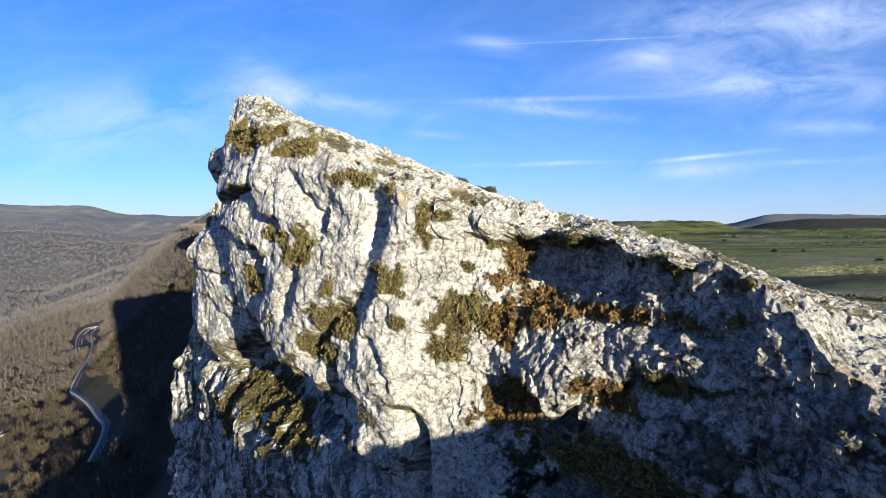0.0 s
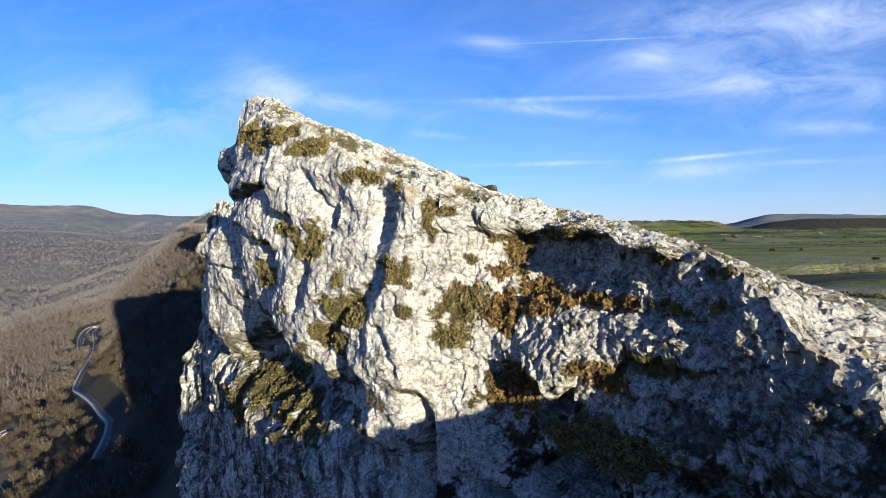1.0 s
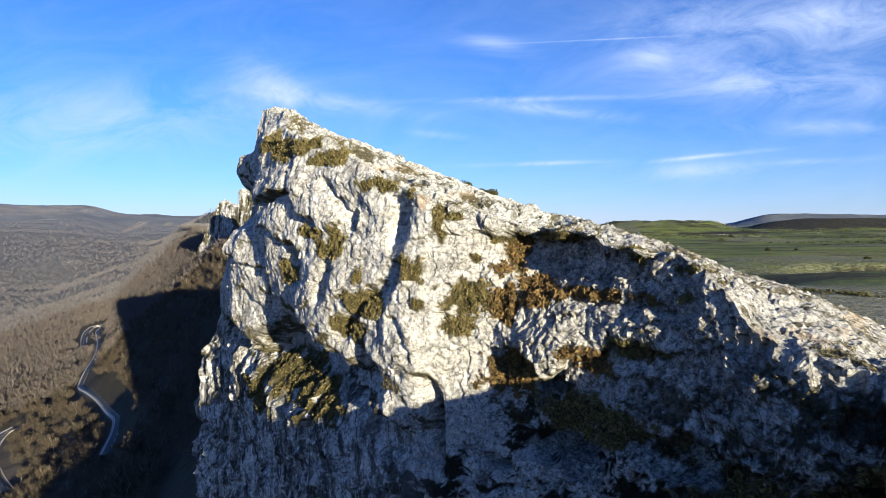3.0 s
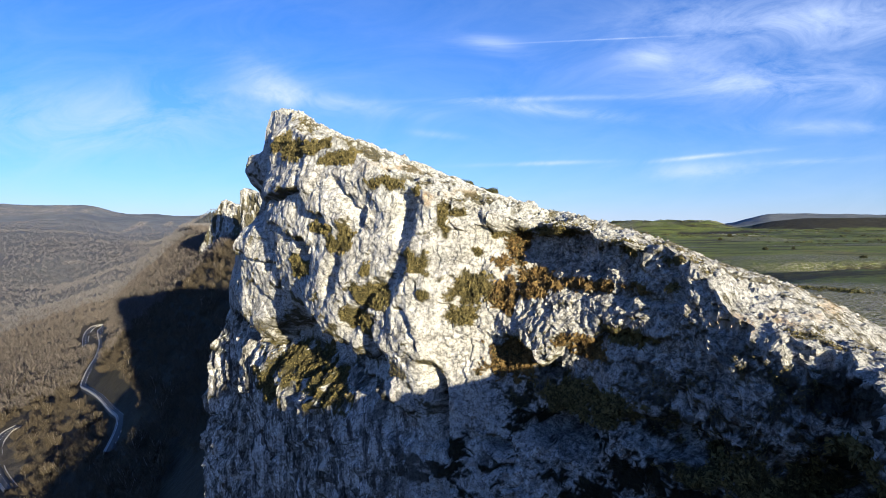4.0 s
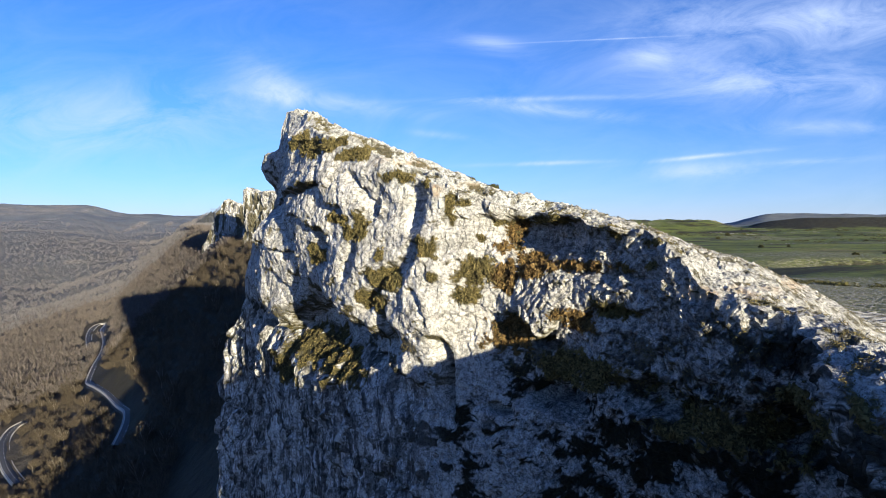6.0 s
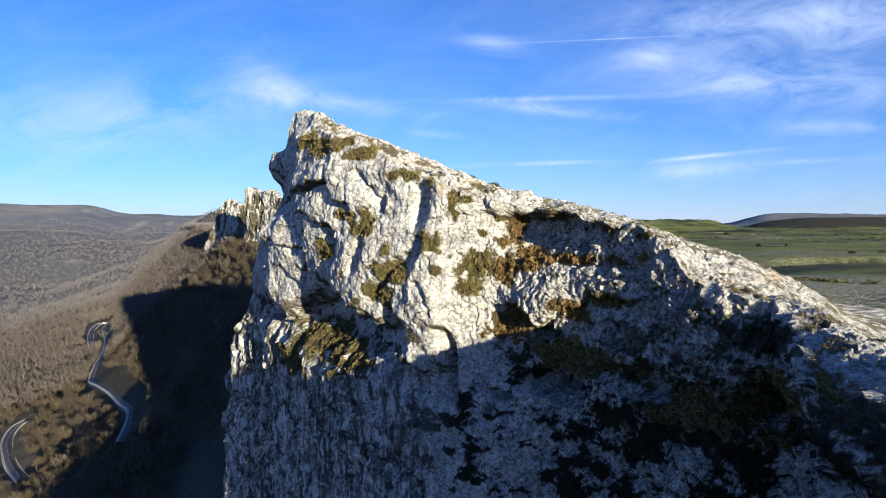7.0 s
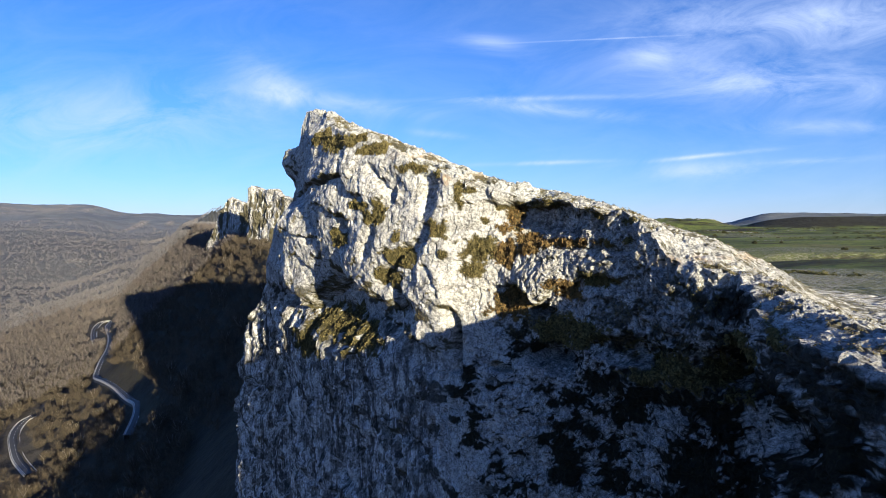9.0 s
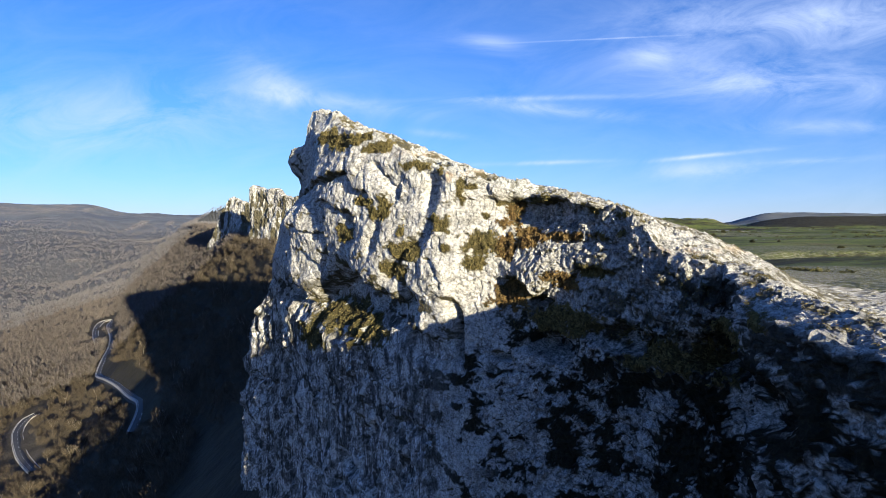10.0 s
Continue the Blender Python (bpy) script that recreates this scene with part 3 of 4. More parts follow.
# Grows with distance only: how much haze is painted on the land.
far_haze = np.maximum((0.55 * smooth(far_off, 700, 1300) + 0.45 * smooth(far_off, 2300, 3400)) * (1 - inside), 0.9 * smooth(far_off, 1500, 2300) * inside)
open_land = inside * (1 - smooth(LY, 110, 170) * smooth(LE, -160, -70))
ground = sheet("ground", LX, LY, LZ, M_LAND, wrap=True, meadow=open_land, stony=stony, pale=pale, heath_and_shade=heath_and_shade, far_haze=far_haze)
tagged(ground, "winter valley woods and limestone pasture reaching the horizon", "ground", kind="structure")

# ---- the rock: top, edge and face in one sheet ----
sv = np.concatenate([np.arange(-125, -20, 1.0), np.arange(-20, 5, 0.22), np.arange(5, 80, 0.125), np.arange(80, 132, 0.33)])
qv = np.concatenate([-np.geomspace(0.12, 42, 140)[::-1], [0.0]])
hv = np.concatenate([np.arange(0.12, 32, 0.125), np.arange(32, 62, 0.3)])
# Grassy ledges and tussocks: along the edge, height, half width, half height.
TURF = [(48.3, 6.1, 1.9, 0.7), (45.5, 4.9, 1.9, 0.6), (43.6, 5.2, 0.9, 0.8), (39.6, 2.7, 1.6, 0.6), (36.7, 2.4, 0.6, 0.4),
        (36.3, -3.1, 1.0, 0.9), (43.8, -1.5, 1.0, 1.1), (46.3, -0.9, 1.2, 0.4), (51.8, -4.3, 1.9, 0.8), (40.6, -6.0, 1.9, 0.9),
        (43.1, -8, 1.5, 0.9), (57.5, -14.6, 8, 2.0), (51, -15.4, 5.5, 1.5), (64.2, -18.5, 5, 1.6), (33.2, -4.9, 1.2, 1.2),
        (31, -5.5, 0.8, 1.2), (34, -6.9, 1.1, 0.7), (30.9, -9.8, 1.9, 1.4), (52.5, 6.2, 2.6, 1.1), (57, 7.4, 3, 1.2)]
TURF_NEAR = [(31.1, -2.5, 0.8, 1.3), (28.8, -4.3, 1.6, 0.7), (24.7, -4.2, 3, 0.35), (22.4, -1.6, 0.7, 0.6), (21.5, -4.3, 0.4, 0.25),
             (22.2, -7, 1.6, 0.5), (25, -8.1, 1.3, 0.7), (34.8, 0.3, 0.3, 1.1), (33.9, 0.3, 0.7, 0.3), (36.9, 1.8, 0.5, 0.3),
             (33.1, -2.4, 0.3, 0.4), (19.3, -2.4, 0.7, 0.3), (19.5, -3.9, 0.3, 0.4), (28.4, -0.8, 2.1, 0.3),
             (32.2, -1.1, 0.7, 0.3), (45.2, -2, 1, 0.7), (47.5, -0.6, 0.7, 0.5), (35.6, -5.4, 0.4, 0.3), (41.3, -3.9, 0.4, 0.5),
             (25, -11.5, 4, 1.2), (1.7, -8.5, 1.1, 0.5), (15, -13, 5, 1.5), (8, -10, 3, 0.8)]
# How much the top swells behind the edge, along it.
SWELL = [(-30, 0.2), (-14, -0.6), (-3, -1.2), (5, -1.0), (9, -0.9), (12, -0.4), (14, 0.6), (16.5, 1.4), (19, 1.7), (22.5, 1.7), (25, 1.5), (28, 1.1), (31, 0.6), (33, 0.1), (38, -0.3), (44, -0.2), (50, 0)]


def rock_points(s, row_q, row_h):
    x0, y0, nx, ny = edge_at(s)
    zc = crest_height(s) + (0.35 + 0.12 * smooth(s, 15, 10)) * fbm(s / 2.2, 0 * s, 0 * s, 3, 51)
    d0 = stand_out(s, zc)
    q = -row_q[:, None] * np.where(s > 71, 0.05, np.where(s < -100, 0.5, 1.0))
    w = smooth(q, 0, 8)
    tx = x0 + nx * (d0 * (1 - w) - q * (1 - w)) + 0.85 * q * w
    ty = y0 + ny * (d0 * (1 - w) - q * (1 - w)) + 0.52 * q * w
    bed = -10.7 - 2.4 * smooth(q, 28, 110)
    swell = np.interp(s, *np.array(SWELL, float).T)
    tz = np.logaddexp((dip(tx, ty) + swell * smooth(q, 0, 6) * smooth(q, 24, 11)) / 1.2, bed / 1.2) * 1.2
    tz = tz - 2.0 * np.exp(-(((tx - 20.4) / 1.9) ** 2 + ((ty - 12.8) / 2.4) ** 2) ** 2)
    blend = smooth(q, 0, 5)
    tz = zc * (1 - blend) + np.where(s > 71, zc + 0 * tx, tz) * blend
    fz = zc - row_h[:, None]
    d = stand_out(s + 0 * fz, fz)
    return np.vstack([tx, x0 + nx * d]), np.vstack([ty, y0 + ny * d]), np.vstack([tz, fz])


RX, RY, RZ = rock_points(sv, qv, hv)
_, _, fnx, fny = edge_at(sv)
S2 = sv + 0 * RX
depth = np.concatenate([qv, hv])[:, None] + 0 * RX
face = smooth(depth, -0.6, 0.4)
low = smooth(RZ, -11, -16) * smooth(S2, 34, 42) * face
# relief from large to small
def crease(x, y, z, seed, width):
    return np.exp(-(noise3(x, y, z, seed) / width) ** 2)


warp = 0.5 * fbm(RX / 4, RY / 4, RZ / 4, 3, 90)
wx, wy, wz = (0.35 * fbm(RX / 1.3, RY / 1.3, RZ / 1.3, 2, k) for k in (82, 84, 86))
rel = 0.34 * fbm(RX / 6, RY / 6, RZ / 7, 3, 60) + 0.20 * (billow(RX / 2.9, RY / 2.9, RZ / 4.2, 3, 70, 0.45) - 0.55)
rel += (0.22 - 0.08 * smooth(S2, 30, 24)) * (facets((RX + wx) / 2.3, (RY + wy) / 2.3, (RZ + wz) / 3.6, 80) - 0.5)
close = smooth(S2, 33, 26)
rel += 0.19 * (facets((RX + wx) / 1.0, (RY + wy) / 1.0, (RZ + wz) / 1.7, 180) - 0.5)
rel -= 0.38 * crease(RX / 3.0 + warp, RY / 3.0, RZ / 6.5, 91, 0.035) * smooth(noise3(RX / 5, RY / 5, RZ / 5, 92), -0.2, 0.4)
rel -= 0.22 * crease(RX / 1.4 + warp, RY / 1.4, RZ / 2.2 + warp, 93, 0.05) * smooth(noise3(RX / 3, RY / 3, RZ / 3, 94), -0.1, 0.4)
rel += 0.45 * low * (billow(S2 / 0.62 + 1.6 * warp, 0 * RX, RZ / 5.5 + warp, 2, 98, 0.5) - 0.45)
rel += 0.9 * low * (billow(S2 / 2.9 + 1.5 * warp, 0 * RX, RZ / 16 + warp, 3, 97, 0.5) - 0.5)
rel += (0.10 + 0.75 * low) * (billow(S2 / 1.3 + 1.3 * warp, 0 * RX, RZ / 11 + warp, 4, 95, 0.6) - 0.5)
rough_patch = np.clip(0.25 + smooth(fbm(RX / 4, RY / 4, RZ / 3, 2, 105), -0.1, 0.5) + smooth(S2, 36, 31), 0, 1.2)
rel += (0.17 + 0.08 * close) * rough_patch * (facets((RX + 0.5 * wx) / 0.45, (RY + 0.5 * wy) / 0.45, (RZ + 0.5 * wz) / 0.6, 280) - 0.5)
lobed = smooth(S2, 33.5, 38) * smooth(RZ, -13.5, -11) * face
lean = np.radians(80 - 28 * smooth(S2, 46, 52))
grain = 0.65 * S2 * np.sin(lean) + RZ * np.cos(lean) + 0.45 * fbm(RX / 1.8, RY / 1.8, RZ / 1.8, 2, 110)
along = 0.65 * S2 * np.cos(lean) - RZ * np.sin(lean)
smoothed = 0.18 * fbm(RX / 5, RY / 5, RZ / 5, 2, 61) + 0.26 * (billow(RX / 3.4, RY / 3.4, RZ / 3.2, 2, 71, 0.4) - 0.4)
smoothed += 0.15 * (facets((RX + wx) / 1.3, (RY + wy) / 1.3, (RZ + wz) / 1.5, 81) - 0.5)
smoothed += 0.045 * noise3(grain / 0.5, along / 2.2, 0 * RX, 111) + 0.022 * noise3(grain / 0.24, along / 1.3, 0 * RX, 112)
smoothed -= 0.22 * crease(grain / 1.9, along / 4.5, 0 * RX, 113, 0.05) * smooth(noise3(RX / 2.5, RY / 2.5, RZ / 2.5, 114), -0.1, 0.4)
smoothed += 0.07 * (facets((RX + 0.6 * wx) / 0.62, (RY + 0.6 * wy) / 0.62, (RZ + 0.6 * wz) / 0.75, 285) - 0.5)
smoothed += 0.09 * smooth(fbm(RX / 2.5, RY / 2.5, RZ / 2.5, 2, 106), -0.1, 0.5) * (facets((RX + 0.5 * wx) / 0.4, (RY + 0.5 * wy) / 0.4, (RZ + 0.5 * wz) / 0.5, 281) - 0.5)
rel += (0.24 + 0.10 * smooth(S2, 25, 21)) * smooth(S2, 35, 31) * face * (facets((RX + wx) / 0.7, (RY + wy) / 0.7, (RZ + wz) / 0.6, 283) - 0.5)
rel = rel * (1 - lobed) + smoothed * lobed
grain_line = 0.65 * S2 * (1 - lobed) + grain * lobed + 0.25 * fbm(RX / 1.2, RY / 1.2, RZ / 2.5, 3, 115) * (1 - lobed)
grain_run = -RZ * (1 - lobed) + along * lobed
under = np.exp(-((RZ - np.interp(S2, *np.array(RIM, float).T) + 0.35) / 0.6) ** 2) * smooth(S2, 40, 43) * smooth(S2, 86, 79) * face
rel += under * (0.7 * facets((RX + wx) / 0.9, (RY + wy) / 0.9, (RZ + wz) / 0.5, 287) - 0.35 + 0.3 * fbm(RX / 0.6, RY / 0.6, RZ / 0.4, 2, 288))
slab = (1 - under) * lobed * smooth(fbm(RX / 2.2, RY / 2.2, RZ / 2.2, 3, 107), -0.45, 0.1)
rel += 0.05 * noise3(RX / 0.27, RY / 0.27, RZ / 0.34, 101)
rubble = -0.22 + 0.40 * facets((RX + wx) / 1.9, (RY + wy) / 1.9, RZ / 1.9, 130) + 0.30 * facets((RX + 0.5 * wx) / 0.8, (RY + 0.5 * wy) / 0.8, RZ / 0.8, 120)
rubble += 0.18 * facets(RX / 0.4, RY / 0.4, RZ / 0.4, 125) + 0.3 * fbm(RX / 6, RY / 6, 0 * RX, 4, 140) - 0.3
calm = smooth(S2, 31, 24)
strata = 0.12 * facets((0.52 * RX - 0.85 * RY + wx) / 0.8, (0.85 * RX + 0.52 * RY) / 1.6, RZ / 0.9, 135) + 0.22 * facets(RX / 0.55, RY / 0.55, RZ / 0.42, 137) + 0.10 * facets(RX / 0.26, RY / 0.26, RZ / 0.26, 138) - 0.26
strata += 0.35 * fbm(RX / 5, RY / 5, 0 * RX, 3, 139) * smooth(-depth, 2, 6)
rubble = rubble * (1 - calm) + strata * (1 - 0.5 * smooth(-depth, 10, 22)) * calm
rubble = rubble * smooth(-depth, 0.0, 0.8) + 0.5 * rel * (1 - face) * (1 - 0.6 * calm)
RX = RX + fnx * rel * face + 0.06 * noise3(RX / 0.4, RY / 0.4, RZ / 0.4, 150)
RY = RY + fny * rel * face
RZ = RZ + rubble * (1 - face) + (0.22 + 0.3 * under) * fbm(RX / 0.9, RY / 0.9, RZ / 0.9, 2, 160) * face
# where turf grows: the ledges, and what faces up
P3 = np.stack([RX, RY, RZ], -1)
NR = np.cross(np.gradient(P3, axis=0), np.gradient(P3, axis=1))
NR /= np.linalg.norm(NR, axis=-1, keepdims=True) + 1e-9
up = NR[..., 2]
patchy = fbm(RX / 1.3, RY / 1.3, RZ / 1.3, 4, 170)
veg = np.zeros_like(RX)
for s0, z0, ws, wz in TURF + TURF_NEAR:
    veg = np.maximum(veg, np.exp(-(((S2 - s0) / (1.2 * ws)) ** 2 + ((RZ - z0) / (1.2 * wz)) ** 2)) * face)
ragged = fbm(RX / 0.7, RY / 0.7, RZ / 1.1, 3, 172)
turf_core = smooth(veg * (0.9 + 0.25 * np.clip(up, -0.4, 0.8)) + 0.20 * patchy + 0.26 * ragged, 0.42, 0.52)
veg = np.maximum(turf_core, smooth(up + 0.45 * patchy, 0.55, 0.75) * face * 0.9)
mottle = fbm(RX / 0.6, RY / 0.6, RZ / 0.6, 4, 174, 0.65) + 0.5 * fbm(RX / 4.5, RY / 4.5, 0 * RX, 3, 176)
veg = np.maximum(veg, (1 - face) * calm * smooth(mottle, 0.02, 0.30) * 0.8)
veg = np.maximum(veg, (1 - face) * (1 - calm) * smooth(patchy + 0.5 * fbm(RX / 5, RY / 5, 0 * RX, 3, 175) - 0.9 * smooth(rubble, -0.15, 0.25), -0.05, 0.2) * 0.85)
moss_and_shade = smooth(fbm(RX / 2.0, RY / 2.0, RZ / 1.4, 4, 177) + 0.35 * up, 0.25, 0.45) * face * smooth(RZ, -8, -13)
# The shaded corner gets denser growth here, so its shade is partly painted.
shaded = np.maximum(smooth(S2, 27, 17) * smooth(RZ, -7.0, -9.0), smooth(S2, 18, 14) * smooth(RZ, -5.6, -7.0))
moss_and_shade = np.maximum(moss_and_shade, face * np.maximum(smooth(S2, 35, 30) * smooth(RZ, -8.4, -11), 0.9 * shaded)
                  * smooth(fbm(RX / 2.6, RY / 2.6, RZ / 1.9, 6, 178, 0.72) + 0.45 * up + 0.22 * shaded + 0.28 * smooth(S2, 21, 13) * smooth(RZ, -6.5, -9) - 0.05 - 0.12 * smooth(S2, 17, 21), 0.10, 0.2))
moss_and_shade = moss_and_shade * (1 - 0.4 * low) * (1 - turf_core)
bleach = (1 - 0.7 * smooth(S2, 30, 22)) * np.maximum(1 - face, 0.75 * smooth(depth, 3.5, 0.5) * smooth(fbm(RX / 2, RY / 2, RZ / 2, 3, 180), -0.5, 0.3))
stain = np.exp(-(((S2 - 41.5) / 1.8) ** 2 + ((RZ - 4.2) / 0.9) ** 2)) + np.exp(-(((S2 - 35.6) / 0.8) ** 2 + ((RZ - 1.4) / 0.9) ** 2))
stain += np.exp(-(((S2 - 15.5) / 2.2) ** 2 + ((RZ + 5.2) / 0.5) ** 2))
stain = smooth(stain + 0.4 * patchy, 0.5, 1.0) * 0.6
rock = sheet("rock_cliff", RX, RY, RZ, M_ROCK, soft_shade=False, drip_and_shade=low, grain_line=grain_line, grain_run=grain_run, slab=slab, moss_and_shade=moss_and_shade, veg=veg, bleach=bleach, stain=stain, pitted=np.maximum(close * (0.35 + 0.65 * smooth(depth, 0.0, 2.0)), 0.25 * smooth(RZ, -9, -12)))
tagged(rock, "pale grey limestone promontory with a sheer overhanging face", "rock", kind="structure")


# ---- helpers for the things ----
def part(name, me, mat, parent=None, label=""):
    """One mesh as an object, under a thing when one is given."""
    if isinstance(me, bmesh.types.BMesh):
        data = bpy.data.meshes.new(name)
        me.to_mesh(data)
        me.free()
        me = data
    if mat and not me.materials:
        me.materials.append(mat)
    ob = new(name, me)
    if parent:
        ob.parent = parent
    if label:
        tagged(ob, label)
    return ob


def soup(name, verts, faces, mat, smooth_shade=False):
    me = bpy.data.meshes.new(name)
    me.from_pydata([tuple(v) for v in verts], [], [tuple(f) for f in faces])
    me.polygons.foreach_set("use_smooth", np.full(len(me.polygons), smooth_shade))
    me.materials.append(mat)
    me.update()
    return me


def tris(name, v, mat):
    """A mesh of loose triangles from an array (n, 3, 3)."""
    v = np.asarray(v, np.float32)
    n = len(v)
    me = bpy.data.meshes.new(name)
    me.vertices.add(3 * n)
    me.vertices.foreach_set("co", v.reshape(-1))
    me.loops.add(3 * n)
    me.loops.foreach_set("vertex_index", np.arange(3 * n, dtype=np.int32))
    me.polygons.add(n)
    me.polygons.foreach_set("loop_start", np.arange(0, 3 * n, 3, dtype=np.int32))
    me.update(calc_edges=True)
    me.materials.append(mat)
    return me


def varied(name, stops, rough=0.95):
    """A plain natural colour that differs from piece to piece."""
    n = Nodes(name)
    geo = n.tree.nodes.new("ShaderNodeNewGeometry")
    mixed = n.math("ADD", n.math("MULTIPLY", geo.outputs["Random Per Island"], 0.6), n.math("MULTIPLY", n.noise(0.6, 3), 0.4))
    return n.done(n.ramp(mixed, stops), rough)


M_GRASS = varied("dry_grass", [(0.2, (0.055, 0.050, 0.020)), (0.45, (0.115, 0.098, 0.038)), (0.7, (0.180, 0.150, 0.062))])
M_GRASS_RUST = varied("rusty_grass", [(0.2, (0.050, 0.034, 0.012)), (0.45, (0.130, 0.084, 0.030)), (0.7, (0.210, 0.145, 0.058))])
M_TWIG = varied("bare_twigs", [(0.2, (0.042, 0.034, 0.024)), (0.5, (0.073, 0.060, 0.042)), (0.75, (0.108, 0.089, 0.063))])
# Farther twigs go paler and greyer, then bluer: haze put into the colour.
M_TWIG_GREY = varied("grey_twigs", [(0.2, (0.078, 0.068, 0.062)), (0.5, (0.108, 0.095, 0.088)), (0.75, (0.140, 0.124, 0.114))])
M_TWIG_HAZED = varied("hazed_twigs", [(0.2, (0.110, 0.106, 0.114)), (0.5, (0.132, 0.127, 0.136)), (0.75, (0.158, 0.152, 0.160))])
M_TRUNK = varied("bark", [(0.3, (0.13, 0.115, 0.10)), (0.7, (0.26, 0.24, 0.21))])
M_TWIG_PALE = varied("dead_twigs", [(0.2, (0.08, 0.07, 0.055)), (0.7, (0.19, 0.17, 0.14))])
M_LEAF = varied("evergreen_leaf", [(0.2, (0.028, 0.034, 0.012)), (0.6, (0.075, 0.072, 0.026))])
rng = np.random.default_rng(7)

# ---- crags further along the escarpment ----
def crag(name, label, foot, along, length, crest, base, thick, seed):
    """A fin of rock: a crest line over its length, a sheer front and a steep back."""
    u = np.linspace(0, 1, 170)
    c = np.array(crest, float)
    top = np.interp(u, c[:, 0], c[:, 1]) + 1.6 * fbm(u * 9, 0 * u, 0 * u + seed, 4, seed)
    v = np.linspace(0, 1, 130)
    U, V = np.meshgrid(u, v)
    T = top[None, :] + 0 * V
    ax, ay = along
    fx, fy = ay, -ax
    front = V < 0.62
    zz = np.where(front, base + (T - base) * V / 0.62, base + (T - base) * (1 - V) / 0.38)
    h = np.clip((T - zz) / (T - base + 1e-6), 0, 1)
    out = np.where(front, thick * (0.25 + 0.55 * h ** 1.5), -thick * (0.1 + 1.2 * h))
    out = out * (0.35 + 0.65 * np.sin(np.pi * np.clip(U, 0.03, 0.97)) ** 0.5)
    x = foot[0] + ax * U * length + fx * out
    y = foot[1] + ay * U * length + fy * out
    rel = 2.6 * (billow(x / 11, y / 11, zz / 20, 5, seed, 0.55) - 0.5) + 2.2 * fbm(x / 8, y / 8, zz / 8, 5, seed + 5, 0.6)
    rel += 1.6 * (facets(x / 4.5, y / 4.5, zz / 7, seed + 7) - 0.5)
    x, y = x + fx * rel + 0.6 * ax * rel, y + fy * rel
    # Extra turf and streaks darken the crag, foot most, in place of shade.
    ob = sheet(name, x, y, zz + 0.25 * rel, M_ROCK, veg=smooth(fbm(x / 4, y / 4, zz / 13, 4, seed + 9) + 0.7 * h - 0.06, 0.1, 0.35) * 0.9,
               bleach=0.0 * x, stain=0 * x, pitted=0.8 + 0 * x, drip_and_shade=0.7 + 0 * x, slab=0 * x, moss_and_shade=0 * x, soft_shade=False)
    return tagged(ob, label, "rock")


crag("rock_crag", "pointed pale limestone crag with a tilted crest", (-143, 402), (0.80, -0.60), 74,
     [(0, 8), (0.03, 22), (0.08, 25), (0.25, 22), (0.6, 16), (1, 10)], -32, 13, 201)
crag("rock_crag", "ragged grey limestone crag on the escarpment", (-222, 520), (0.84, -0.54), 84,
     [(0, -22), (0.12, -12), (0.25, 4), (0.36, 16), (0.42, 18.5), (0.62, 14), (0.8, 10), (1, 2)], -40, 14, 231)

# ---- the road ----
ROAD = [(-330, 520), (-364, 572), (-389, 616), (-401, 646), (-396, 654), (-388, 646), (-369, 606), (-317, 522), (-284, 462), (-262, 416),
        (-250, 390), (-241, 374), (-222, 350), (-195, 318), (-174, 291), (-156, 266), (-143, 243), (-136, 222)]
ROAD_LOW = [(-270, 351), (-272, 343), (-263, 324), (-243, 299), (-231, 287), (-218, 275)]


def asphalt():
    n = Nodes("asphalt")
    c = n.ramp(n.noise(0.5, 5, 0.7), [(0.3, (0.045, 0.047, 0.052)), (0.7, (0.075, 0.077, 0.082))])
    return n.done(c, 0.75, n.bump(n.noise(6, 3), 0.3, 0.02))


M_ASPHALT = asphalt()
M_LINE = varied("road_paint", [(0.2, (0.55, 0.55, 0.53)), (0.8, (0.72, 0.72, 0.70))])
M_KERB = varied("pale_concrete", [(0.2, (0.34, 0.33, 0.31)), (0.8, (0.46, 0.45, 0.42))])


def ribbon(path, level, half, lift, deep, mat, name, shift=0.0):
    """A strip along a path with sides that reach into the ground."""
    t = np.gradient(path, axis=0)
    t /= np.linalg.norm(t, axis=1)[:, None] + 1e-9
    nrm = np.stack([-t[:, 1], t[:, 0]], 1)
    cols = [(-half, -deep), (-half, lift), (half, lift), (half, -deep)]
    X = np.stack([path[:, 0] + nrm[:, 0] * (o + shift) for o, _ in cols])
    Y = np.stack([path[:, 1] + nrm[:, 1] * (o + shift) for o, _ in cols])
    Z = np.stack([level + z for _, z in cols])
    return sheet(name, X, Y, Z, mat)


def lay_road(points, label):
    path = catmull(points, 14)
    level = land(path[:, 0], path[:, 1])
    level = np.convolve(np.pad(level, 9, mode="edge"), np.ones(19) / 19, mode="valid") + 0.5
    road = ribbon(path, level, 2.6, 0.0, 6.0, M_ASPHALT, "road")
    tagged(road, label, "road", kind="structure")
    for side in (-1, 1):
        line = ribbon(path, level, 0.12, 0.02, 0.1, M_LINE, "edge_line", 2.3 * side)
        line.parent = road
        wall = ribbon(path, level, 0.18, 0.45 if side > 0 else 0.15, 1.2, M_KERB, "parapet", 2.85 * side)
        wall.parent = road
    for k in range(2, len(path) - 3, 3):
        dash = ribbon(path[k:k + 2], level[k:k + 2], 0.1, 0.02, 0.1, M_LINE, "centre_dash")
        dash.parent = road
    return path


road_path = lay_road(ROAD, "winding grey asphalt mountain road with pale parapets")
low_path = lay_road(ROAD_LOW, "grey asphalt road bend with a dashed centre line among trees")
all_road = np.vstack([road_path, low_path])


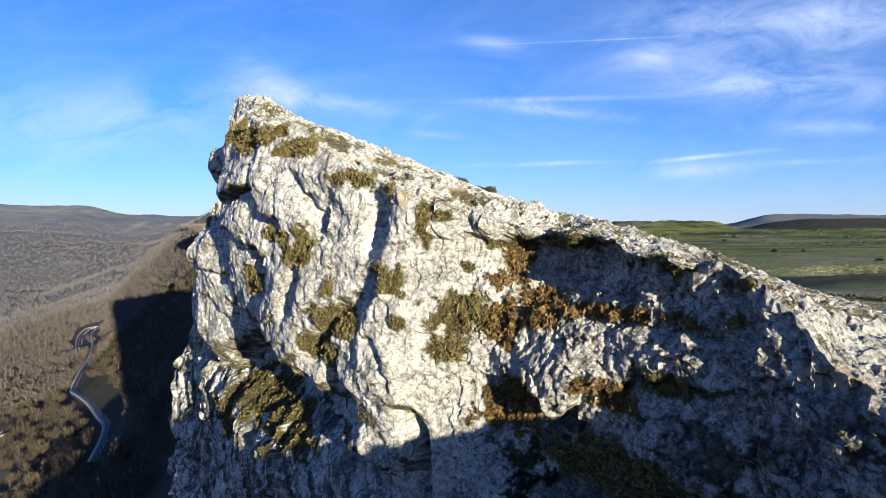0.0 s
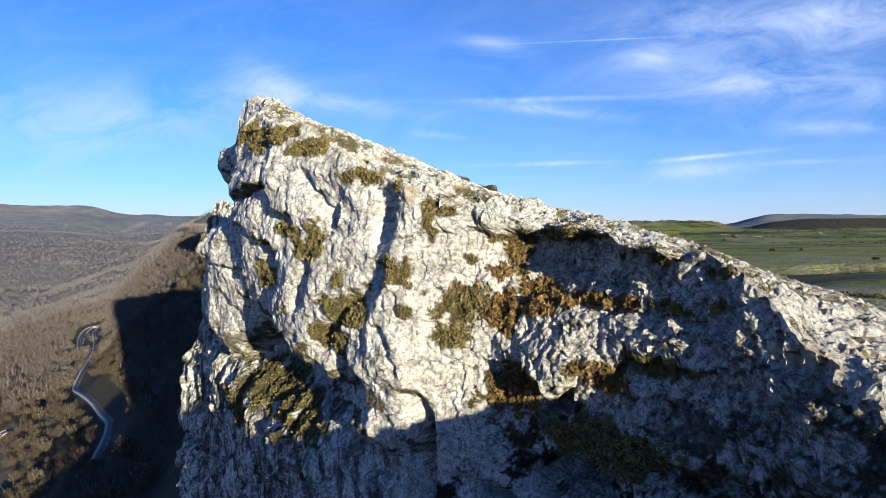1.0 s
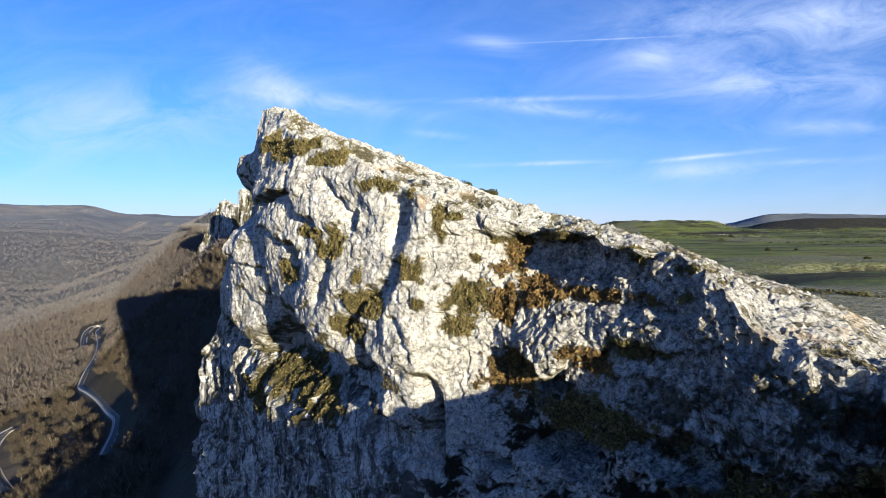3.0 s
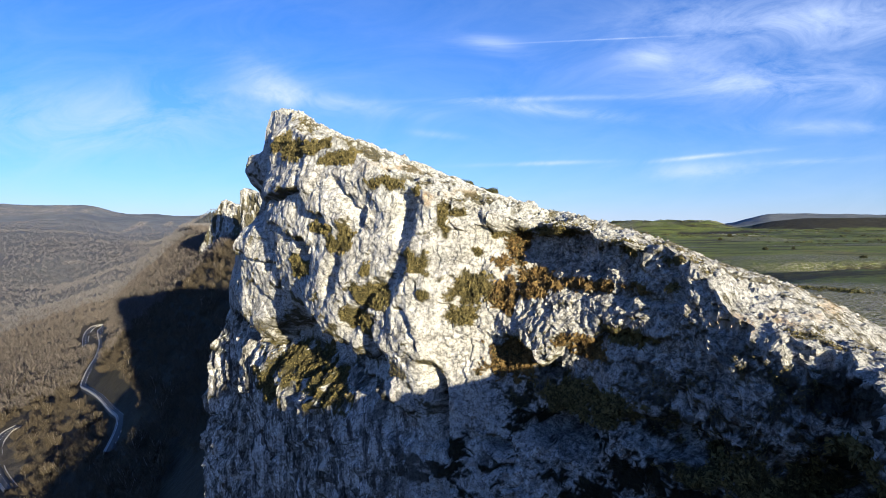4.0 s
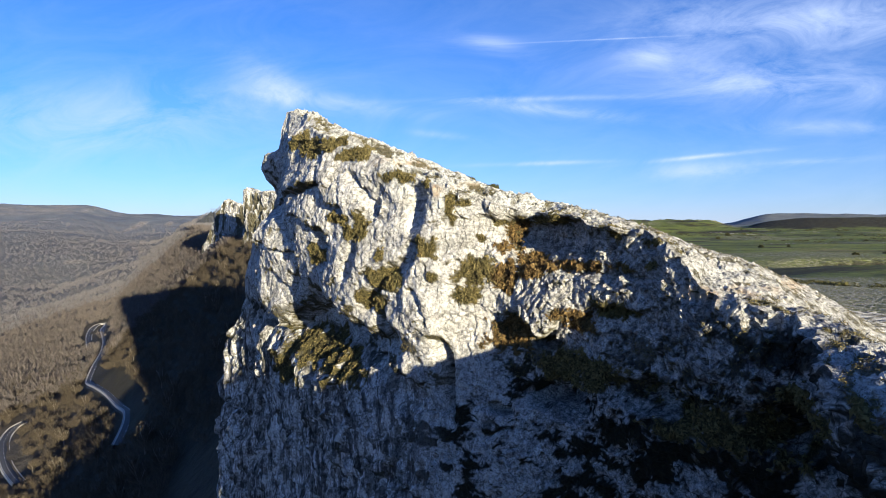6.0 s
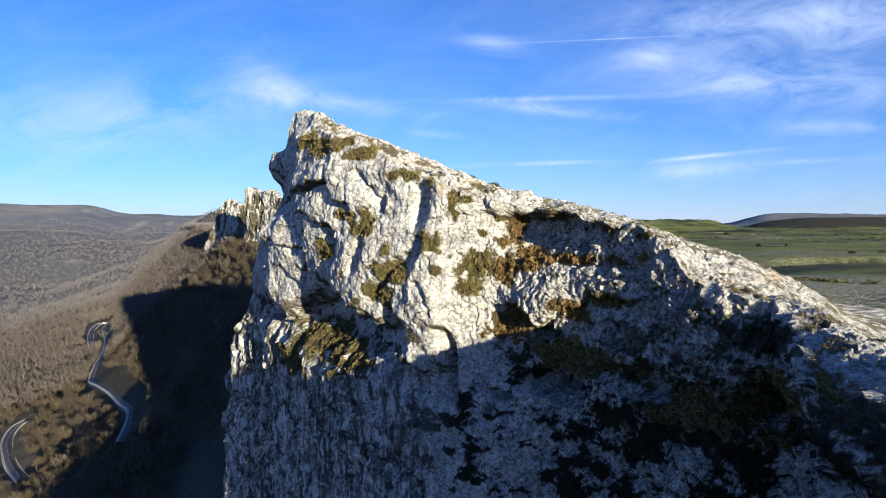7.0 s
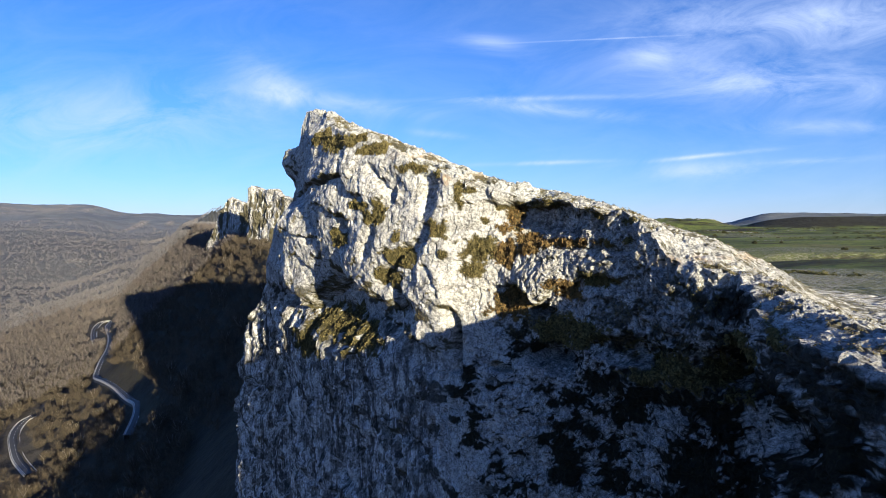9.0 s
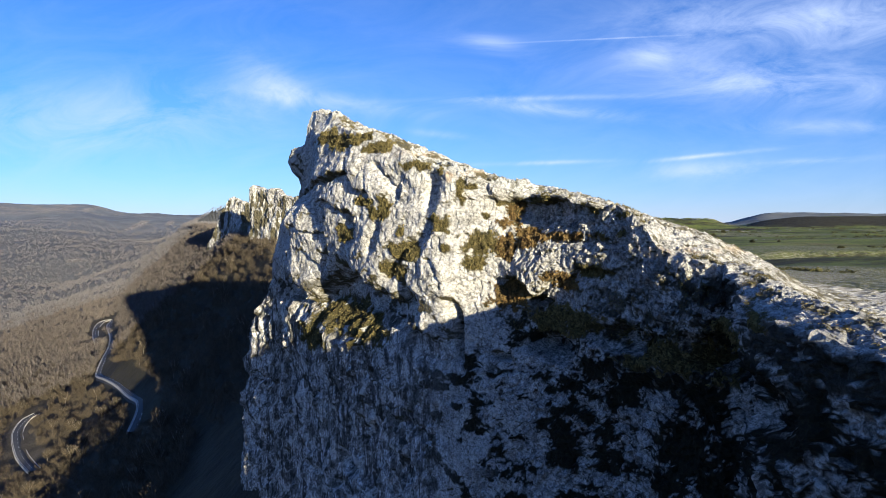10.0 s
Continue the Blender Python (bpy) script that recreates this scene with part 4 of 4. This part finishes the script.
# ---- winter woods ----
def tree_tris(base, height, spread, twigs, seed, thin=1.0):
    """Upward twigs of a bare crown as thin triangles."""
    r = np.random.default_rng(seed)
    n = len(base)
    ball = r.normal(0, 1, (n, twigs, 3))
    ball /= np.linalg.norm(ball, axis=-1, keepdims=True)
    ball *= (r.uniform(0.15, 1, (n, twigs)) ** 0.45)[..., None]
    size = np.stack([spread, spread, 0.36 * height], -1)[:, None, :]
    end = base[:, None, :] + ball * size + np.array([0, 0, 0.62]) * height[:, None, None]
    away = ball + r.normal(0, 0.35, ball.shape) + np.array([0, 0, 0.55])
    start = end - away * (0.30 * height)[:, None, None]
    wide = thin * (0.05 + 0.07 * r.uniform(0, 1, (n, twigs))) * height[:, None]
    side = np.cross(away, r.normal(0, 1, ball.shape))
    side *= (wide / (np.linalg.norm(side, axis=-1) + 1e-6))[..., None]
    return np.stack([start - 0.15 * side, end - 0.5 * side, end + 0.5 * side], 2).reshape(-1, 3, 3)


def wood_points(count, r0, r1, seed):
    r = np.random.default_rng(seed)
    a = r.uniform(-0.75, -0.20, count)
    d = r0 * (r1 / r0) ** r.uniform(0, 1, count) if r1 > 900 else np.sqrt(r.uniform(r0 * r0, r1 * r1, count))
    x, y = d * np.sin(a), d * np.cos(a)
    e = from_scarp(x, y)
    gap = np.full(count, 1e9)
    for px, py in all_road[::2]:
        gap = np.minimum(gap, np.hypot(x - px, y - py))
    keep = ((e > np.where(y < 260, 30, 9)) | ((e > -120) & (y > 150))) & (gap > 7.2) & (fbm(x / 40, y / 40, 0 * x, 2, 300) > -1.1)
    x, y = x[keep], y[keep]
    return np.stack([x, y, land(x, y) - 0.4], 1)


def wood(name, count, r0, r1, twigs, high, seed, label, mat, thin):
    p = wood_points(count, r0, r1, seed)
    r = np.random.default_rng(seed + 1)
    h = r.uniform(0.65, 1.15, len(p)) * high
    ob = new(name, tris(name, tree_tris(p, h, 0.36 * h * r.uniform(0.8, 1.3, len(p)), twigs, seed + 2, thin), mat))
    return tagged(ob, label, "woods", kind="stuff")


wood("near_woods", 4300, 100, 560, 90, 8.0, 311, "bare brown winter beech wood on the slope", M_TWIG, 0.2)
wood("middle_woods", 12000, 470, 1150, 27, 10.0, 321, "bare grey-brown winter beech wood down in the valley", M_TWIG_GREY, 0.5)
wood("far_woods", 24000, 980, 3600, 11, 13.0, 331, "winter woods across the valley, purple-grey with painted haze", M_TWIG_HAZED, 0.6)


def bare_tree(seed, height):
    """A single bare beech: forked trunk and limbs, and a crown of twigs."""
    r = random.Random(seed)
    root = new("beech_tree")
    bm = bmesh.new()

    def limb(a, b, ra, rb):
        d = (b - a).normalized()
        q = d.to_track_quat("Z", "Y").to_matrix()
        rings = []
        for p, rr in ((a, ra), (b, rb)):
            rings.append([bm.verts.new(p + q @ Vector((rr * math.cos(k * 2.0944), rr * math.sin(k * 2.0944), 0))) for k in range(3)])
        for k in range(3):
            bm.faces.new((rings[0][k], rings[0][(k + 1) % 3], rings[1][(k + 1) % 3], rings[1][k]))

    fork = Vector((r.uniform(-0.3, 0.3), r.uniform(-0.3, 0.3), 0.45 * height))
    limb(Vector((0, 0, -0.6)), fork, 0.035 * height, 0.02 * height)
    for k in range(7):
        a = k * 0.9 + r.uniform(-0.3, 0.3)
        z = height * r.uniform(0.7, 0.98)
        w = height * r.uniform(0.12, 0.32)
        limb(fork * r.uniform(0.6, 1.0), Vector((w * math.cos(a), w * math.sin(a), z)), 0.014 * height, 0.004 * height)
    part("trunk", bm, M_TRUNK, root)
    tw = tree_tris(np.zeros((1, 3)), np.array([height]), np.array([0.36 * height]), 220, seed, 0.26)
    part("crown", tris("crown", tw, M_TWIG), M_TWIG, root)
    return tagged(root, "bare winter beech with a pale forked trunk", "tree", "trees on the slope")


def near_trees():
    kinds = [bare_tree(400 + k, h) for k, h in enumerate((8, 9.5, 11))]
    p = wood_points(900, 170, 480, 351)[:110]
    for k, (x, y, z) in enumerate(p):
        m = pose(x, y, z, 0, 0, 47 * k % 360)
        if k < 3:
            kinds[k].matrix_basis = m
        else:
            copy_thing(kinds[k % 3], m)


near_trees()


# ---- turf, bushes and stones on the rock ----
def blades_at(where, normal, count, length, wide, r, droop=0.5):
    """Curved blades in tussocks on a surface: two triangles each."""
    n = len(where)
    pick = r.integers(0, n, count)
    base = where[pick] + r.normal(0, 0.06, (count, 3))
    nn = normal[pick]
    away = nn + r.normal(0, 0.55, (count, 3)) + np.array([0, 0, 0.7])
    away /= np.linalg.norm(away, axis=1, keepdims=True)
    ln = length * r.uniform(0.5, 1.3, count)[:, None]
    mid = base + away * ln * 0.55
    tip = mid + (away * (1 - droop) + nn * 0.25 + np.array([0, 0, -0.75 * droop])) * ln * 0.6
    side = np.cross(away, r.normal(0, 1, (count, 3)))
    side = side / (np.linalg.norm(side, axis=1, keepdims=True) + 1e-6) * wide
    t1 = np.stack([base - side, base + side, mid + side * 0.8], 1)
    t2 = np.stack([base - side, mid + side * 0.8, tip], 1)
    return np.concatenate([t1, t2])


def turf_patches():
    r = np.random.default_rng(11)
    flatS, flatP, flatN, flatC, flatF = S2.ravel(), P3.reshape(-1, 3), NR.reshape(-1, 3), turf_core.ravel(), face.ravel()
    ok = (flatC > 0.4) & (flatF > 0.5)
    flatS, flatP, flatN = flatS[ok], flatP[ok], flatN[ok]
    rusty = ((28.8, -4.3), (24.7, -4.2), (31, -5.5), (30.9, -9.8), (31.1, -2.5), (25, -8.1))
    for s0, z0, ws, wz in TURF + TURF_NEAR:
        near = ((flatS - s0) / ws) ** 2 + ((flatP[:, 2] - z0) / wz) ** 2 < 1.7
        if near.sum() < 12:
            continue
        count = int(min(9000, 32 * near.sum()))
        rust = (s0, z0) in rusty
        me = tris("grass_patch", blades_at(flatP[near], flatN[near], count, 0.42, 0.007, r, 0.85), M_GRASS_RUST if rust else M_GRASS)
        tagged(new("grass_patch", me), "rusty brown dry grass on a rock ledge" if rust else "olive brown tussock grass on a rock ledge", "grass",
               "grass on the ledges", "stuff")
    small = (np.maximum(veg, moss_and_shade) * face > 0.5) & (turf_core < 0.3) & (RZ > -13) & (S2 > 12) & (S2 < 71)
    me = tris("small_tufts", blades_at(P3[small], NR[small], 36000, 0.17, 0.013, r, 0.6), M_GRASS)
    tagged(new("small_tufts", me), "small dry tufts in the cracks of the rock face", "grass", kind="stuff")
    top_ok = (veg * (1 - face) > 0.35) & (np.abs(depth) < 34) & (S2 > -14) & (S2 < 71)
    me = tris("top_grass", blades_at(P3[top_ok], NR[top_ok], 55000, 0.16, 0.018, r, 0.3), M_GRASS)
    tagged(new("top_grass", me), "short dry grass between the stones on top of the rock", "grass", kind="stuff")


turf_patches()


def rock_top_at(x, y):
    t = depth < 0
    d = (RX[t] - x) ** 2 + (RY[t] - y) ** 2
    return float(RZ[t][int(np.argmin(d))])


def bush(x, y, z, wide, high, seed, mat, label, twiggy=False):
    """A low bush: short stems under a crown of small leaves."""
    r = np.random.default_rng(seed)
    root = new("bush")
    root.matrix_basis = pose(x, y, z - 0.1)
    bm = bmesh.new()
    for k in range(9):
        a = r.uniform(0, 6.28)
        tip = Vector((0.5 * wide * math.cos(a) * r.uniform(0.3, 0.8), 0.5 * wide * math.sin(a) * r.uniform(0.3, 0.8), high * r.uniform(0.4, 0.8)))
        w = 0.02 + 0.02 * wide
        b = [bm.verts.new((w * math.cos(q), w * math.sin(q), -0.15)) for q in (0, 2.1, 4.2)]
        t = bm.verts.new(tip)
        for i in range(3):
            bm.faces.new((b[i], b[(i + 1) % 3], t))
    part("stems", bm, M_TRUNK, root)
    n = 2600
    u = r.normal(0, 1, (n, 3))
    u /= np.linalg.norm(u, axis=1, keepdims=True)
    u[:, 2] = np.abs(u[:, 2])
    lump = 0.72 + 0.35 * noise3(u[:, 0] * 2.2 + seed, u[:, 1] * 2.2, u[:, 2] * 2.2, seed)
    c = u * (r.uniform(0.45, 1.0, n) ** 0.5 * lump)[:, None] * np.array([0.6 * wide, 0.6 * wide, 1.1 * high])
    size = 0.032 * (wide * high) ** 0.5 + 0.012
    v = c[:, None, :] + r.normal(0, size * (1.0 if not twiggy else 1.2), (n, 3, 3)) * (np.array([1, 1, 1]) if not twiggy else np.array([0.5, 0.5, 1.4]))
    part("foliage", tris("foliage", v, mat), mat, root)
    return tagged(root, label, "bush")


bush(2.1, 66, rock_top_at(2.1, 66), 2.4, 1.1, 21, M_LEAF, "low dark green bush on the stony top of the rock")
bush(4.0, 66.5, rock_top_at(4.0, 66.5), 1.6, 0.8, 22, M_LEAF, "low dark green bush on the stony top of the rock")
bush(5.3, 67, rock_top_at(5.3, 67), 2.0, 0.9, 23, M_LEAF, "small green bush on the stony top of the rock")
for k, (x, y, w, h) in enumerate([(146, 254, 2.6, 1.8), (160, 256, 1.6, 1.2), (150, 198, 2.6, 1.6), (166, 205, 1.6, 0.9), (205, 420, 3.2, 2.2), (228, 452, 4.0, 2.4)]):
    bush(x, y, float(land(np.array([float(x)]), np.array([float(y)]))[0]), w, h, 40 + k, M_LEAF, "dark round shrub standing alone on the pasture")


def scrub(count):
    """Low heath and juniper dotted over the pasture and the hills."""
    r = np.random.default_rng(77)
    a = r.uniform(0.12, 0.72, count)
    d = 120 * (1300 / 120) ** r.uniform(0, 1, count)
    x, y = d * np.sin(a), d * np.cos(a)
    ok = (from_scarp(x, y) < -60) & (fbm(x / 60, y / 60, 0 * x, 3, 78) + 0.25 * smooth(d, 300, 700) > 0.12)
    x, y, d = x[ok], y[ok], d[ok]
    n, per = len(x), 26
    size = r.uniform(0.4, 1.3, n) * (0.7 + d / 700)
    c = r.normal(0, 0.5, (n, per, 3)) * np.array([1, 1, 0.35]) * size[:, None, None]
    c[..., 2] = np.abs(c[..., 2])
    c += np.stack([x, y, land(x, y)], 1)[:, None, :]
    v = c[:, :, None, :] + r.normal(0, 0.22, (n, per, 3, 3)) * size[:, None, None, None]
    ob = new("scrub", tris("scrub", v.reshape(-1, 3, 3), M_LEAF))
    return tagged(ob, "dark low juniper and heath scattered over the pasture", "scrub", kind="stuff")


scrub(5000)


def pasture_stones(count):
    """Pale limestone lumps that break through the grass."""
    r = np.random.default_rng(79)
    a = r.uniform(0.15, 0.74, count)
    d = 45 * (260 / 45) ** r.uniform(0, 1, count)
    x, y = d * np.sin(a), d * np.cos(a)
    e = from_scarp(x, y)
    ok = (e < -32) & (fbm(x / 22, y / 22, 0 * x, 4, 80) + 0.9 * smooth(e, -128, -100) > 0.42)
    x, y = x[ok], y[ok]
    n = len(x)
    s_ = r.uniform(0.08, 0.32, n)
    top = np.stack([x, y, land(x, y) + 0.30 * s_], 1)
    ring = [top + np.stack([s_ * r.uniform(0.6, 1.2, n) * math.cos(k * 1.2566), s_ * r.uniform(0.6, 1.2, n) * math.sin(k * 1.2566), -0.55 * s_], 1) for k in range(5)]
    v = np.concatenate([np.stack([top, ring[k], ring[(k + 1) % 5]], 1) for k in range(5)])
    ob = new("pasture_stones", tris("pasture_stones", v, M_STONE_PALE))
    return tagged(ob, "pale limestone lumps breaking through the grass", "stones", kind="stuff")


M_STONE_PALE = varied("pale_stone", [(0.2, (0.12, 0.12, 0.11)), (0.75, (0.27, 0.267, 0.25))])
pasture_stones(20000)
bush(13.1, 19.6, -6.4, 0.8, 0.7, 71, M_TWIG_PALE, "leafless pale shrub clinging to the rock", True)


def stone_mesh(seed, fine=2):
    bm = bmesh.new()
    bmesh.ops.create_icosphere(bm, subdivisions=fine, radius=0.5)
    r = random.Random(seed)
    for v in bm.verts:
        n1 = noise.noise(v.co * 2.3 + Vector((seed, 0, 0)))
        v.co *= 1 + 0.45 * n1
        v.co.x *= 1.15
        v.co.z *= 0.65
    for _ in range(5):
        nrm = Vector((r.uniform(-1, 1), r.uniform(-1, 1), r.uniform(-0.3, 1))).normalized()
        for v in bm.verts:
            over = v.co.dot(nrm) - 0.34
            if over > 0:
                v.co -= nrm * over * 0.85
    me = bpy.data.meshes.new("stone")
    bm.to_mesh(me)
    bm.free()
    me.materials.append(M_STONE)
    return me


def stone_material():
    n = Nodes("weathered_stone")
    info = n.tree.nodes.new("ShaderNodeObjectInfo")
    c = n.ramp(info.outputs["Random"], [(0.0, (0.26, 0.262, 0.255)), (1.0, (0.52, 0.52, 0.505))])
    c = n.mix(n.level(n.noise(5, 4, 0.7), 0.5, 0.68), c, (0.13, 0.13, 0.12))
    return n.done(c, 0.92, n.bump(n.noise(7, 4), 0.6, 0.05))


M_STONE = stone_material()
stone_kinds = [stone_mesh(500 + k) for k in range(7)]
tr, tcn = np.where((depth < -0.3) & (depth > -12) & (S2 > 17) & (S2 < 70))
for k, pick in enumerate(rng.integers(0, len(tr), 290)):
    i, j = tr[pick], tcn[pick]
    ob = part("stone", stone_kinds[k % 7], None, rock)
    size = float(rng.uniform(0.14, 0.36)) * (1.5 if k % 20 == 0 else 1.0)
    ob.matrix_basis = pose(RX[i, j], RY[i, j], RZ[i, j] + 0.02, *(float(a) for a in rng.uniform(-25, 25, 2)), float(rng.uniform(0, 360))) @ Matrix.Scale(size, 4)


def joined_rubble(count):
    """The rest of the loose stones, each with its own edges, in one mesh."""
    co, fa, n0 = [], [], 0
    kinds = []
    for me in [stone_mesh(520 + k, 1) for k in range(7)]:
        v = np.empty(len(me.vertices) * 3)
        me.vertices.foreach_get("co", v)
        kinds.append((v.reshape(-1, 3), np.array([tuple(p.vertices) for p in me.polygons])))
    ri, rj = np.where((depth < -0.1) & (depth > -40) & (S2 > -16) & (S2 < 71))
    for k, pick in enumerate(rng.integers(0, len(ri), count)):
        v, f = kinds[k % 7]
        a, size = rng.uniform(0, 6.28), rng.uniform(0.08, 0.28)
        size *= 0.55 if S2[ri[pick], rj[pick]] < 19 else 1.0
        c_, s_ = math.cos(a), math.sin(a)
        i, j = ri[pick], rj[pick]
        w = np.stack([v[:, 0] * c_ - v[:, 1] * s_, v[:, 0] * s_ + v[:, 1] * c_, v[:, 2]], 1) * size + np.array([RX[i, j], RY[i, j], RZ[i, j] - 0.12 * size])
        co.append(w)
        fa.append(f + n0)
        n0 += len(v)
    co, fa = np.concatenate(co), np.concatenate(fa)
    me = bpy.data.meshes.new("rubble")
    me.vertices.add(len(co))
    me.vertices.foreach_set("co", co.ravel().astype(np.float32))
    me.loops.add(fa.size)
    me.loops.foreach_set("vertex_index", fa.ravel().astype(np.int32))
    me.polygons.add(len(fa))
    me.polygons.foreach_set("loop_start", np.arange(0, fa.size, 3, dtype=np.int32))
    me.update(calc_edges=True)
    me.materials.append(M_STONE)
    ob = new("rubble", me)
    ob.parent = rock
    return tagged(ob, "small loose pale stones", kind="stuff")


joined_rubble(9000)


def outcrop(x0, y0, spread, count, big, seed):
    """Low blocks of limestone that stand out of the pasture, in one mesh."""
    r = np.random.default_rng(seed)
    kinds = []
    for me in stone_kinds:
        v = np.empty(len(me.vertices) * 3)
        me.vertices.foreach_get("co", v)
        kinds.append((v.reshape(-1, 3), [tuple(q.vertices) for q in me.polygons]))
    verts, faces = [], []
    for k in range(count):
        v, f = kinds[k % 7]
        x, y = x0 + r.normal(0, spread), y0 + r.normal(0, 0.4 * spread)
        z = float(land(np.array([x]), np.array([y]))[0])
        w = v * big * r.uniform(0.4, 1.2) * np.array([1.3, 1.0, 1.0]) + np.array([x, y, z - 0.12 * big])
        faces += [tuple(i + len(verts) for i in q) for q in f]
        verts += [tuple(q) for q in w]
    ob = new("rock_outcrop", soup("rock_outcrop", verts, faces, M_STONE_PALE))
    return tagged(ob, "low grey limestone blocks breaking out of the pasture", "rock", kind="stuff")


for k, (x0, y0, spread, count, big) in enumerate([(246, 476, 10, 90, 1.5), (262, 500, 14, 60, 1.3), (395, 640, 26, 50, 1.4), (472, 1000, 18, 50, 2.6), (185, 300, 9, 40, 0.8)]):
    outcrop(x0, y0, spread, count, big, 600 + k)
